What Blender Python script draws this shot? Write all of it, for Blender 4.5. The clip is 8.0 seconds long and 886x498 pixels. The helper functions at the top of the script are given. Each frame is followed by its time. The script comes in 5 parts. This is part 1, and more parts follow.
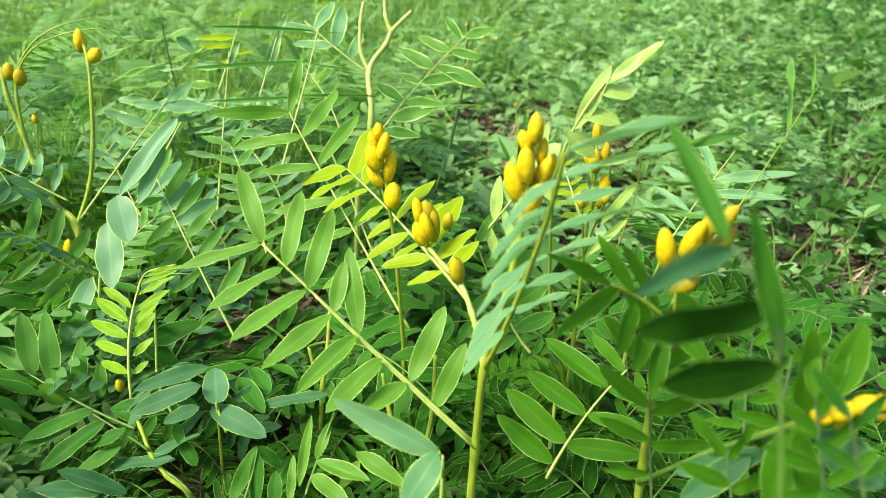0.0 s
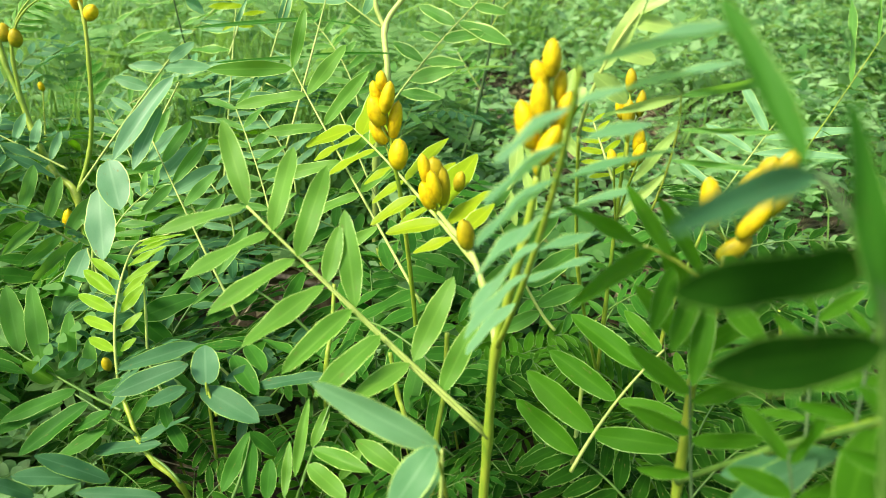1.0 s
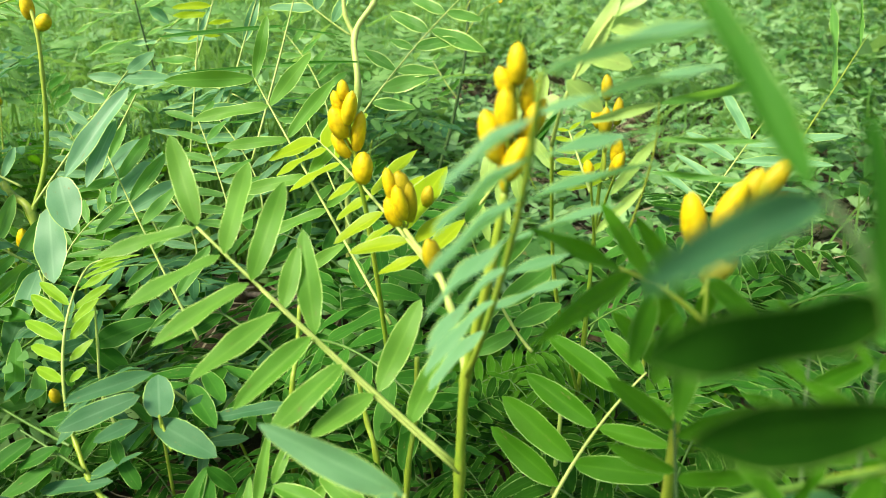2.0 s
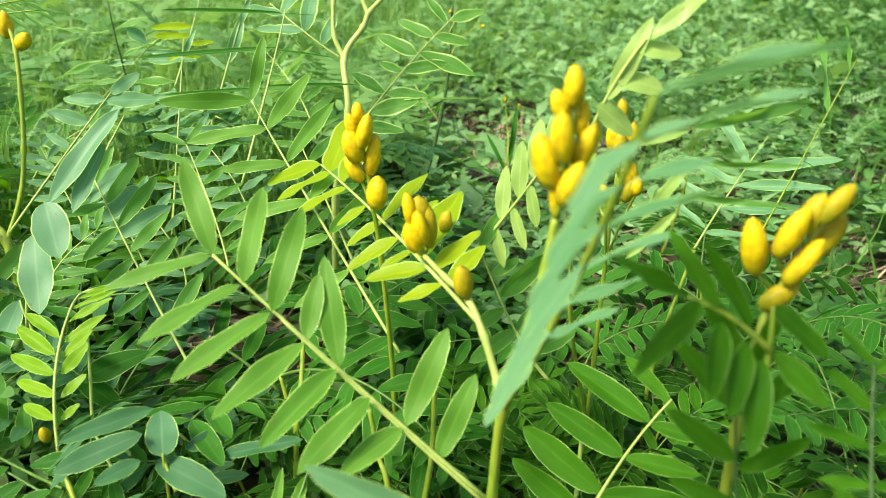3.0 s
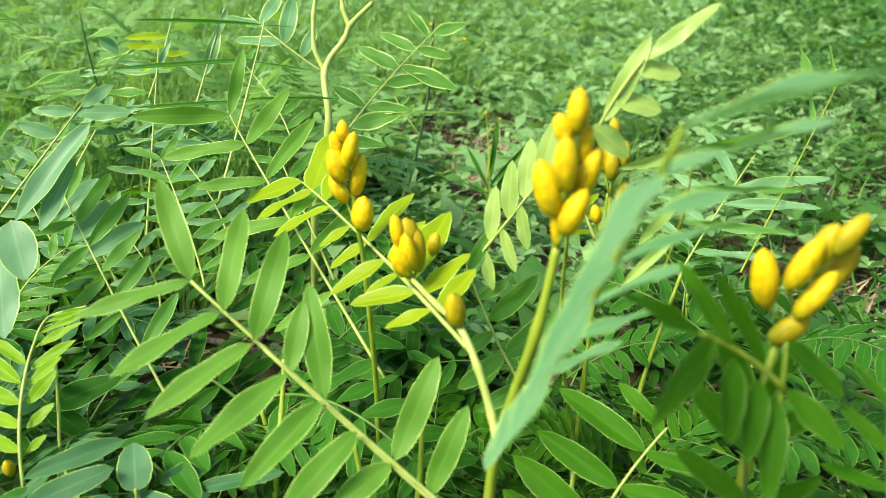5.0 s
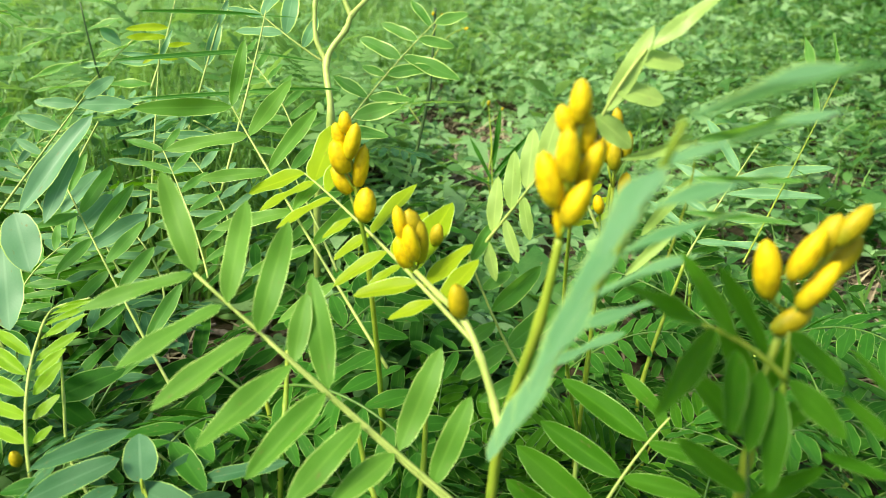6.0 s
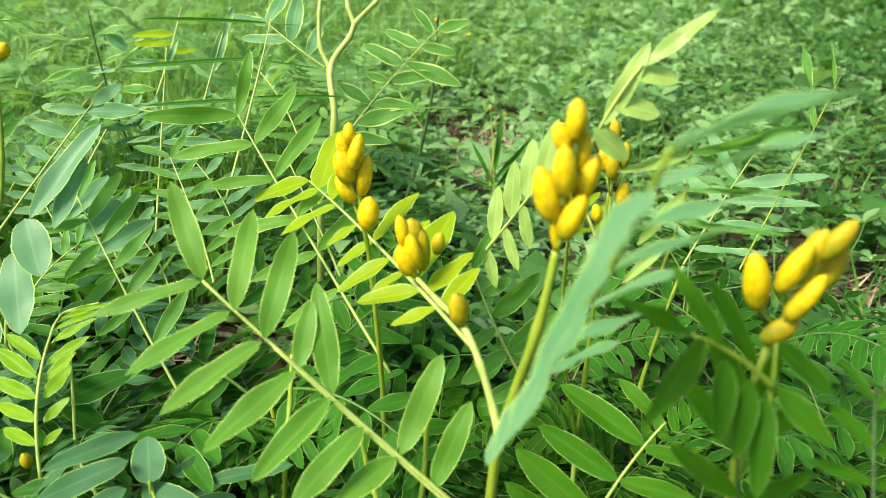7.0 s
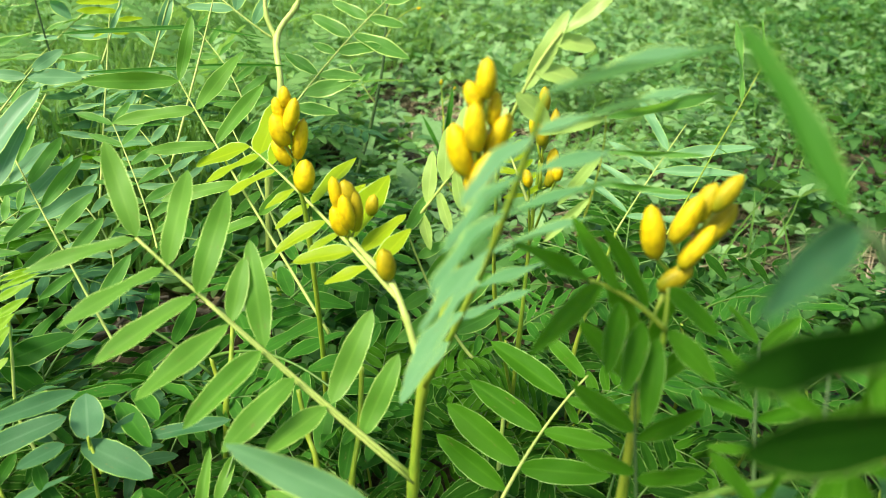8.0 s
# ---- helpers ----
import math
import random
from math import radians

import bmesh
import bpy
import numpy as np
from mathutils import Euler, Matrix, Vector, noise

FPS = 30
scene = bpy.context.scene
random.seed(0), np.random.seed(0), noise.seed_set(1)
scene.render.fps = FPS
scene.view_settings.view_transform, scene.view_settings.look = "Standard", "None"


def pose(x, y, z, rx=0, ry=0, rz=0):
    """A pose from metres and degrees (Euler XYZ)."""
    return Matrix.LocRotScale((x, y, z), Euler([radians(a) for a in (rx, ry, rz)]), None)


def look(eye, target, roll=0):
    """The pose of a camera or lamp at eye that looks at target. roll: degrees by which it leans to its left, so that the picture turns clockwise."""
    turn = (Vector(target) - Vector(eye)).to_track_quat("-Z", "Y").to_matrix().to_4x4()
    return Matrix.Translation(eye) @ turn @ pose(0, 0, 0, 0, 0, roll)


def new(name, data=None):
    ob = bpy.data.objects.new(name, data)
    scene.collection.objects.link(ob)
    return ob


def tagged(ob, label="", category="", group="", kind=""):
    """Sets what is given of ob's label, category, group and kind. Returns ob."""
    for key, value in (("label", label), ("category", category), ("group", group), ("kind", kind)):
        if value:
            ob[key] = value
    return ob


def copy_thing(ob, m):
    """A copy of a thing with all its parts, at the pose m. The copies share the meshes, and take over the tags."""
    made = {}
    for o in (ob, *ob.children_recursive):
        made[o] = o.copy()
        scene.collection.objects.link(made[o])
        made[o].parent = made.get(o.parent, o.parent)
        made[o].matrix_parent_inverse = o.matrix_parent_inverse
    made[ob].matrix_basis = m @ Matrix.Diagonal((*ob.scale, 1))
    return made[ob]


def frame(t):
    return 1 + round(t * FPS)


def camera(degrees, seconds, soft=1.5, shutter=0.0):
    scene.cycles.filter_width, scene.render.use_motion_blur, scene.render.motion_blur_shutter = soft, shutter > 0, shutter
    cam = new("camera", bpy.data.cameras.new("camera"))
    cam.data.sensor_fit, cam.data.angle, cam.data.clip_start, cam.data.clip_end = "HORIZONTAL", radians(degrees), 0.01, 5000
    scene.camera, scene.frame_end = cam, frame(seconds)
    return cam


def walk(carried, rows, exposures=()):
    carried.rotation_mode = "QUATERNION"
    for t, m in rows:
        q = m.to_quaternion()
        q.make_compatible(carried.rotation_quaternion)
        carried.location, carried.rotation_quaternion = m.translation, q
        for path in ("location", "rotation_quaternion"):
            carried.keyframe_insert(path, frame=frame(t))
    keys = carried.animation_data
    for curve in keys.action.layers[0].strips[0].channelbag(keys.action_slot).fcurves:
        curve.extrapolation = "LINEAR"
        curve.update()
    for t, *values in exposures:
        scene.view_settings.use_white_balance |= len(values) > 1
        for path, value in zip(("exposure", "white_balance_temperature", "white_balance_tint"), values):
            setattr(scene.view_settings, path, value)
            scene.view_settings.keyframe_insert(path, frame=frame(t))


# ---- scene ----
cam = camera(62.0, 8.0, 0.65)
cam.data.dof.use_dof, cam.data.dof.focus_distance, cam.data.dof.aperture_fstop = True, 0.65, 8.5
PATH = [
    (0, (0.0000, 0.0000, 0.5000), (-0.0765, 1.8255, -0.3135), 2.50),
    (0.5, (0.0115, 0.0237, 0.4810), (-0.1272, 1.8409, -0.3426), 1.23),
    (1, (0.0163, 0.0559, 0.4644), (-0.1588, 1.8502, -0.4016), 1.03),
    (1.5, (0.0172, 0.0766, 0.4575), (-0.1378, 1.8773, -0.3990), 0.50),
    (2, (0.0241, 0.0871, 0.4577), (-0.1106, 1.8949, -0.3871), 0.73),
    (3.5, (-0.0394, 0.1057, 0.4507), (-0.0042, 1.9509, -0.3201), 2.14),
    (4, (-0.0467, 0.1143, 0.4485), (0.0118, 1.9545, -0.3329), 2.30),
    (4.5, (-0.0443, 0.1140, 0.4481), (-0.0079, 1.9556, -0.3312), 2.87),
    (5, (-0.0246, 0.1160, 0.4548), (0.0213, 1.9654, -0.3054), 2.64),
    (6.5, (-0.0247, 0.1157, 0.4567), (0.0124, 1.9504, -0.3387), 2.30),
    (7, (-0.0244, 0.1077, 0.4642), (0.0088, 1.9470, -0.3205), 2.46),
    (7.5, (-0.0160, 0.0907, 0.4570), (0.1342, 1.9237, -0.3287), 3.35),
    (8, (-0.0052, 0.0870, 0.4610), (0.1298, 1.9022, -0.3680), 3.86),
]
walk(cam, [(t, look(eye, target, roll)) for t, eye, target, roll in PATH], [(0.0, 0.94), (2.0, 0.90), (3.5, 0.80), (6.5, 0.80), (8.0, 0.84)])

# ---- light: a bright hazy sky, with a soft sun from behind on the left ----
world = bpy.data.worlds.new("sky")
scene.world = world
world.use_nodes = True
wn = world.node_tree.nodes
sky = wn.new("ShaderNodeTexSky")
sky.sky_type, sky.sun_disc = "NISHITA", False
SUN_EL, SUN_AZ = 50.0, -122.0  # degrees up, and from +y towards +x
sky.sun_elevation, sky.sun_rotation = radians(SUN_EL), radians(SUN_AZ)
sky.air_density, sky.dust_density, sky.ozone_density = 1.0, 3.0, 1.0
world.node_tree.links.new(sky.outputs[0], wn["Background"].inputs[0])
wn["Background"].inputs[1].default_value = 0.102
sun = new("sun", bpy.data.lights.new("sun", "SUN"))
sun.data.energy, sun.data.angle, sun.data.color = 3.5, radians(18), (1.0, 0.94, 0.74)
sun.matrix_world = look((0, 0, 0), (-math.sin(radians(SUN_AZ)) * math.cos(radians(SUN_EL)), -math.cos(radians(SUN_AZ)) * math.cos(radians(SUN_EL)), -math.sin(radians(SUN_EL))))


# ---- materials ----
def material(name):
    m = bpy.data.materials.new(name)
    m.use_nodes = True
    m.node_tree.nodes.clear()
    return m, m.node_tree.nodes, m.node_tree.links


def ramp(n, stops):
    r = n.new("ShaderNodeValToRGB")
    while len(r.color_ramp.elements) < len(stops):
        r.color_ramp.elements.new(0.5)
    for e, (p, c) in zip(r.color_ramp.elements, stops):
        e.position, e.color = p, (*c, 1)
    return r


def leaf_material(name, dark, light, glow, rough=0.42, pass_on=0.38, per_object=True, scale=60.0, spec=0.5):
    """A thin leaf: blotched green, fine side veins, and light passing through it."""
    m, n, l = material(name)
    out = n.new("ShaderNodeOutputMaterial")
    tc = n.new("ShaderNodeTexCoord")
    noi = n.new("ShaderNodeTexNoise")
    noi.inputs["Scale"].default_value, noi.inputs["Detail"].default_value = (4.0 if per_object else scale), 5
    l.new(tc.outputs["Object"], noi.inputs["Vector"])
    if per_object:
        info = n.new("ShaderNodeObjectInfo")
        rnd = info.outputs["Random"]
    else:
        info = n.new("ShaderNodeNewGeometry")
        rnd = info.outputs["Random Per Island"]
    add = n.new("ShaderNodeMath")
    add.operation = "MULTIPLY_ADD"
    l.new(rnd, add.inputs[0])
    add.inputs[1].default_value = 0.75
    sub = n.new("ShaderNodeMath")
    sub.operation = "MULTIPLY_ADD"
    l.new(noi.outputs[0], sub.inputs[0])
    sub.inputs[1].default_value, sub.inputs[2].default_value = 0.9, -0.33
    fine = n.new("ShaderNodeTexNoise")
    fine.inputs["Scale"].default_value, fine.inputs["Detail"].default_value = (38.0 if per_object else scale * 8), 4
    l.new(tc.outputs["Object"], fine.inputs["Vector"])
    grain = n.new("ShaderNodeMath")
    grain.operation = "MULTIPLY_ADD"
    l.new(fine.outputs[0], grain.inputs[0])
    grain.inputs[1].default_value = 0.7
    l.new(sub.outputs[0], grain.inputs[2])
    shift = n.new("ShaderNodeMath")
    shift.operation = "SUBTRACT"
    l.new(grain.outputs[0], shift.inputs[0])
    shift.inputs[1].default_value = 0.35
    l.new(shift.outputs[0], add.inputs[2])
    mid = [(a + b) / 2 for a, b in zip(dark, light)]
    cr = ramp(n, [(0.0, dark), (0.5, mid), (1.0, light)])
    l.new(add.outputs[0], cr.inputs[0])
    col = cr.outputs[0]
    bs = n.new("ShaderNodeBsdfPrincipled")
    bs.inputs["Roughness"].default_value = rough
    bs.inputs["Specular IOR Level"].default_value = spec
    tr = n.new("ShaderNodeBsdfTranslucent")
    if per_object:
        sep = n.new("ShaderNodeSeparateXYZ")
        l.new(tc.outputs["UV"], sep.inputs[0])
        # midrib: a paler line along the middle
        off = n.new("ShaderNodeMath"); off.operation = "SUBTRACT"
        l.new(sep.outputs[0], off.inputs[0]); off.inputs[1].default_value = 0.5
        ab = n.new("ShaderNodeMath"); ab.operation = "ABSOLUTE"
        l.new(off.outputs[0], ab.inputs[0])
        rib = n.new("ShaderNodeMapRange")
        l.new(ab.outputs[0], rib.inputs[0])
        rib.inputs[1].default_value, rib.inputs[2].default_value = 0.02, 0.05
        rib.inputs[3].default_value, rib.inputs[4].default_value = 1.0, 0.0
        pale = n.new("ShaderNodeMix"); pale.data_type = "RGBA"
        fac = n.new("ShaderNodeMath"); fac.operation = "MULTIPLY"
        l.new(rib.outputs[0], fac.inputs[0]); fac.inputs[1].default_value = 0.45
        l.new(fac.outputs[0], pale.inputs[0])
        l.new(col, pale.inputs[6])
        pale.inputs[7].default_value = (light[0] * 1.5, light[1] * 1.3, light[2] * 1.4, 1)
        col = pale.outputs[2]
        # side veins as fine relief
        vx = n.new("ShaderNodeMath"); vx.operation = "MULTIPLY_ADD"
        l.new(ab.outputs[0], vx.inputs[0]); vx.inputs[1].default_value = -0.35
        l.new(sep.outputs[1], vx.inputs[2])
        fr = n.new("ShaderNodeMath"); fr.operation = "MULTIPLY"
        l.new(vx.outputs[0], fr.inputs[0]); fr.inputs[1].default_value = 150.0
        sn = n.new("ShaderNodeMath"); sn.operation = "SINE"
        l.new(fr.outputs[0], sn.inputs[0])
        ht = n.new("ShaderNodeMath"); ht.operation = "MULTIPLY_ADD"
        l.new(noi.outputs[0], ht.inputs[0]); ht.inputs[1].default_value = 2.0
        l.new(sn.outputs[0], ht.inputs[2])
        bp = n.new("ShaderNodeBump")
        bp.inputs["Strength"].default_value, bp.inputs["Distance"].default_value = 0.02, 0.001
        l.new(ht.outputs[0], bp.inputs["Height"])
        l.new(bp.outputs[0], bs.inputs["Normal"])
    # a few dry specks
    spot = n.new("ShaderNodeTexNoise")
    spot.inputs["Scale"].default_value, spot.inputs["Detail"].default_value = (7.0 if per_object else scale * 2), 3
    off2 = n.new("ShaderNodeVectorMath")
    off2.operation = "MULTIPLY_ADD"
    l.new(rnd, off2.inputs[0])
    off2.inputs[1].default_value = (37.0, 17.0, 53.0)
    l.new(tc.outputs["Object"], off2.inputs[2])
    l.new(off2.outputs[0], spot.inputs["Vector"])
    dry = n.new("ShaderNodeMapRange")
    l.new(spot.outputs[0], dry.inputs[0])
    dry.inputs[1].default_value, dry.inputs[2].default_value = 0.68, 0.74
    dry.inputs[3].default_value, dry.inputs[4].default_value = 0.0, 0.75
    tan = n.new("ShaderNodeMix")
    tan.data_type = "RGBA"
    l.new(dry.outputs[0], tan.inputs[0])
    l.new(col, tan.inputs[6])
    tan.inputs[7].default_value = (0.20, 0.17, 0.05, 1)
    col = tan.outputs[2]
    l.new(col, bs.inputs["Base Color"])
    gl = n.new("ShaderNodeMix"); gl.data_type = "RGBA"; gl.blend_type = "MIX"
    gl.inputs[0].default_value = 0.75
    l.new(col, gl.inputs[6])
    gl.inputs[7].default_value = (*glow, 1)
    l.new(gl.outputs[2], tr.inputs[0])
    mx = n.new("ShaderNodeMixShader")
    mx.inputs[0].default_value = pass_on
    l.new(bs.outputs[0], mx.inputs[1]); l.new(tr.outputs[0], mx.inputs[2])
    l.new(mx.outputs[0], out.inputs[0])
    return m


def plain_material(name, stops, rough=0.5, scale=200.0, bump=0.2, dist=0.0005, spec=0.5, stretch=(1, 1, 1), foot=None):
    """A surface mottled at two scales, with fine relief; foot is the colour of a bud's lower third."""
    m, n, l = material(name)
    out = n.new("ShaderNodeOutputMaterial")
    tc = n.new("ShaderNodeTexCoord")
    mp = n.new("ShaderNodeMapping")
    mp.inputs["Scale"].default_value = stretch
    l.new(tc.outputs["Object"], mp.inputs[0])
    a = n.new("ShaderNodeTexNoise"); a.inputs["Scale"].default_value, a.inputs["Detail"].default_value = scale, 6
    b = n.new("ShaderNodeTexNoise"); b.inputs["Scale"].default_value, b.inputs["Detail"].default_value = scale * 0.13, 3
    for x in (a, b):
        l.new(mp.outputs[0], x.inputs["Vector"])
    s = n.new("ShaderNodeMath"); s.operation = "ADD"
    l.new(a.outputs[0], s.inputs[0]); l.new(b.outputs[0], s.inputs[1])
    h = n.new("ShaderNodeMath"); h.operation = "MULTIPLY_ADD"
    l.new(s.outputs[0], h.inputs[0]); h.inputs[1].default_value, h.inputs[2].default_value = 1.3, -0.8
    cr = ramp(n, stops)
    l.new(h.outputs[0], cr.inputs[0])
    bs = n.new("ShaderNodeBsdfPrincipled")
    bs.inputs["Roughness"].default_value, bs.inputs["Specular IOR Level"].default_value = rough, spec
    col = cr.outputs[0]
    if foot:
        sep = n.new("ShaderNodeSeparateXYZ")
        l.new(tc.outputs["Object"], sep.inputs[0])
        up = n.new("ShaderNodeMath"); up.operation = "MULTIPLY_ADD"
        l.new(a.outputs[0], up.inputs[0]); up.inputs[1].default_value = 0.35
        l.new(sep.outputs[2], up.inputs[2])
        low = n.new("ShaderNodeMapRange")
        l.new(up.outputs[0], low.inputs[0])
        low.inputs[1].default_value, low.inputs[2].default_value, low.inputs[3].default_value, low.inputs[4].default_value = 0.18, 0.62, 0.85, 0.0
        mix = n.new("ShaderNodeMix"); mix.data_type = "RGBA"
        l.new(low.outputs[0], mix.inputs[0])
        l.new(col, mix.inputs[6]); mix.inputs[7].default_value = (*foot, 1)
        col = mix.outputs[2]
    l.new(col, bs.inputs["Base Color"])
    bp = n.new("ShaderNodeBump")
    bp.inputs["Strength"].default_value, bp.inputs["Distance"].default_value = bump, dist
    l.new(s.outputs[0], bp.inputs["Height"]); l.new(bp.outputs[0], bs.inputs["Normal"])
    l.new(bs.outputs[0], out.inputs[0])
    return m


M_LEAF = leaf_material("leaf_green", (0.066, 0.238, 0.027), (0.142, 0.352, 0.062), (0.33, 0.72, 0.05), rough=0.52, pass_on=0.42, spec=0.36)
M_FRESH = leaf_material("leaf_fresh", (0.085, 0.255, 0.022), (0.155, 0.345, 0.046), (0.38, 0.74, 0.03), rough=0.55, pass_on=0.36, spec=0.28)
# shade on low and near right-hand leaves is put into this dark green
M_SHADE_DARK = leaf_material("leaf_shade_dark", (0.009, 0.046, 0.003), (0.022, 0.090, 0.006), (0.05, 0.26, 0.006), rough=0.65, pass_on=0.09, spec=0.04)
# deep green blades; for lower leaves, shade is put into this colour
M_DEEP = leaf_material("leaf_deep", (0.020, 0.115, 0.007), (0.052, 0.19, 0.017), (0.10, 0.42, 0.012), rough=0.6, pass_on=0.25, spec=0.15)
# leaflets in half shade, with that shade put into the base colour
M_SHADE_MID = leaf_material("leaf_shaded", (0.036, 0.155, 0.005), (0.074, 0.235, 0.012), (0.18, 0.48, 0.008), rough=0.6, pass_on=0.38, spec=0.10)
M_YOUNG = leaf_material("leaf_young", (0.27, 0.43, 0.008), (0.39, 0.53, 0.015), (0.68, 0.86, 0.016), pass_on=0.46, spec=0.15)
M_LIME = leaf_material("leaf_lime", (0.19, 0.40, 0.012), (0.29, 0.50, 0.026), (0.54, 0.84, 0.025), pass_on=0.44, spec=0.2)
# sunlit leaflets: the sun's brightening is put into this pale base colour
M_PALE = leaf_material("leaf_pale", (0.28, 0.46, 0.09), (0.40, 0.58, 0.14), (0.58, 0.85, 0.18), pass_on=0.32, spec=0.4)
# bluish bloom of the leaf, with sky sheen put into the colour too
M_BLUE = leaf_material("leaf_bluish", (0.112, 0.310, 0.118), (0.205, 0.435, 0.195), (0.24, 0.57, 0.14), rough=0.5, pass_on=0.35, spec=0.4)
M_GLAUC = leaf_material("leaf_glaucous", (0.110, 0.290, 0.130), (0.180, 0.380, 0.190), (0.23, 0.52, 0.14), rough=0.5, pass_on=0.28, spec=0.4)
# bluish lower leaflets; shade from those above is put into the colour
M_SLATE = leaf_material("leaf_slate_shade", (0.036, 0.135, 0.048), (0.075, 0.205, 0.085), (0.13, 0.38, 0.06), rough=0.6, pass_on=0.28, spec=0.2)
M_RIM = plain_material("leaf_margin", [(0.2, (0.40, 0.63, 0.12)), (0.8, (0.56, 0.77, 0.18))], rough=0.5, scale=80, bump=0.05)
# margin of the shade-coloured leaves, its colour dimmed for that shade too
M_SHADE_RIM = plain_material("shade_margin", [(0.2, (0.15, 0.33, 0.04)), (0.8, (0.27, 0.48, 0.075))], rough=0.55, scale=80, bump=0.05)
M_STEM = plain_material("green_stem", [(0.1, (0.14, 0.27, 0.02)), (0.5, (0.28, 0.39, 0.03)), (0.9, (0.40, 0.47, 0.05))], rough=0.45, scale=300, stretch=(1, 1, 0.2))
M_STALK = plain_material("pale_stalk", [(0.1, (0.31, 0.43, 0.08)), (0.9, (0.51, 0.61, 0.16))], rough=0.5, scale=300, stretch=(1, 1, 0.2))
M_DARKSTEM = plain_material("dark_stem", [(0.1, (0.030, 0.075, 0.020)), (0.9, (0.09, 0.17, 0.045))], rough=0.55, scale=300, stretch=(1, 1, 0.2))
M_FINESTALK = plain_material("fine_stalk", [(0.1, (0.06, 0.15, 0.02)), (0.9, (0.14, 0.27, 0.04))], rough=0.5, scale=300, stretch=(1, 1, 0.2))
M_BUD = plain_material("yellow_bud", [(0.1, (0.46, 0.28, 0.002)), (0.45, (0.72, 0.52, 0.003)), (0.9, (0.82, 0.66, 0.005))], rough=0.5, scale=5, bump=0.12, dist=0.004, spec=0.25, foot=(0.30, 0.27, 0.006))
M_BUDTIP = plain_material("green_bud", [(0.1, (0.33, 0.28, 0.005)), (0.9, (0.58, 0.44, 0.008))], rough=0.5, scale=5, spec=0.25, foot=(0.20, 0.24, 0.008))
M_SOIL = plain_material("soil", [(0.15, (0.026, 0.020, 0.011)), (0.5, (0.068, 0.055, 0.031)), (0.85, (0.140, 0.115, 0.070))], rough=0.95, scale=45, bump=0.9, dist=0.01, spec=0.2)
M_LITTER = plain_material("dry_litter", [(0.1, (0.11, 0.085, 0.045)), (0.9, (0.33, 0.27, 0.16))], rough=0.85, scale=120, bump=0.4)
M_TWIG = plain_material("dead_twig", [(0.1, (0.05, 0.04, 0.035)), (0.9, (0.24, 0.20, 0.16))], rough=0.85, scale=200, bump=0.5)
M_STRAW = plain_material("dry_straw", [(0.1, (0.27, 0.22, 0.13)), (0.9, (0.52, 0.44, 0.29))], rough=0.7, scale=200)
M_COVER = leaf_material("ground_cover_leaf", (0.066, 0.215, 0.055), (0.325, 0.54, 0.22), (0.46, 0.78, 0.12), rough=0.55, pass_on=0.35, spec=0.4, per_object=False, scale=25)
M_DIM = leaf_material("weed_leaf_dark", (0.020, 0.098, 0.015), (0.098, 0.250, 0.052), (0.20, 0.50, 0.04), rough=0.6, pass_on=0.3, spec=0.3, per_object=False, scale=25)
M_THICK = leaf_material("thicket_leaf", (0.070, 0.215, 0.045), (0.230, 0.42, 0.130), (0.36, 0.66, 0.085), rough=0.6, pass_on=0.4, spec=0.25, per_object=False, scale=25)
M_GRASS = leaf_material("grass_blade", (0.085, 0.235, 0.035), (0.25, 0.44, 0.10), (0.40, 0.70, 0.085), rough=0.5, pass_on=0.35, per_object=False, scale=25)
M_PETAL = plain_material("violet_petal", [(0.1, (0.30, 0.08, 0.32)), (0.9, (0.50, 0.18, 0.50))], rough=0.6, scale=300)

# ---- shapes ----
V = Vector
LEAF_MATS = {"green": M_LEAF, "young": M_YOUNG, "pale": M_PALE, "blue": M_BLUE, "shade_dark": M_SHADE_DARK, "fresh": M_FRESH, "deep": M_DEEP, "lime": M_LIME, "shade_mid": M_SHADE_MID, "glaucous": M_GLAUC, "slate": M_SLATE}


def leaf_mesh(name, mat, blunt=0.8, cup=0.12, droop=0.10, wave=0.02, seed=0, rim=0.945):
    """A leaflet 1 long (along y) and 1 wide: folded a little along its midrib, drooping to its tip, with a pale margin."""
    rng = random.Random(seed)
    rows, cols = 12, (-1.0, -rim, -0.45, 0.0, 0.45, rim, 1.0)
    bm = bmesh.new()
    uv = bm.loops.layers.uv.new("uv")
    ph = rng.uniform(0, 6)
    grid = []
    for i in range(rows + 1):
        v = i / rows
        half = 0.5 * max(math.sin(math.pi * v ** 0.92), 0.0) ** blunt + 0.012
        line = []
        nick = [1 + rng.uniform(-0.035, 0.03) for _ in range(2)]
        for c in cols:
            if abs(c) > 0.8:
                c *= nick[c > 0]
            z = cup * abs(c) * half * 2 * 0.5 - droop * v * v + wave * math.sin(9 * v + ph) * c * half * 2
            line.append((bm.verts.new((c * half, v, z)), (c + 1) / 2, v))
        grid.append(line)
    for i in range(rows):
        for j in range(len(cols) - 1):
            q = (grid[i][j], grid[i][j + 1], grid[i + 1][j + 1], grid[i + 1][j])
            f = bm.faces.new([a[0] for a in q])
            f.smooth = True
            f.material_index = 1 if j in (0, len(cols) - 2) else 0
            for lp, a in zip(f.loops, q):
                lp[uv].uv = (a[1], a[2])
    me = bpy.data.meshes.new(name)
    bm.to_mesh(me)
    bm.free()
    me.materials.append(mat)
    me.materials.append(M_SHADE_RIM if mat in (M_SHADE_DARK, M_DEEP, M_SHADE_MID, M_SLATE) else M_RIM)
    return me


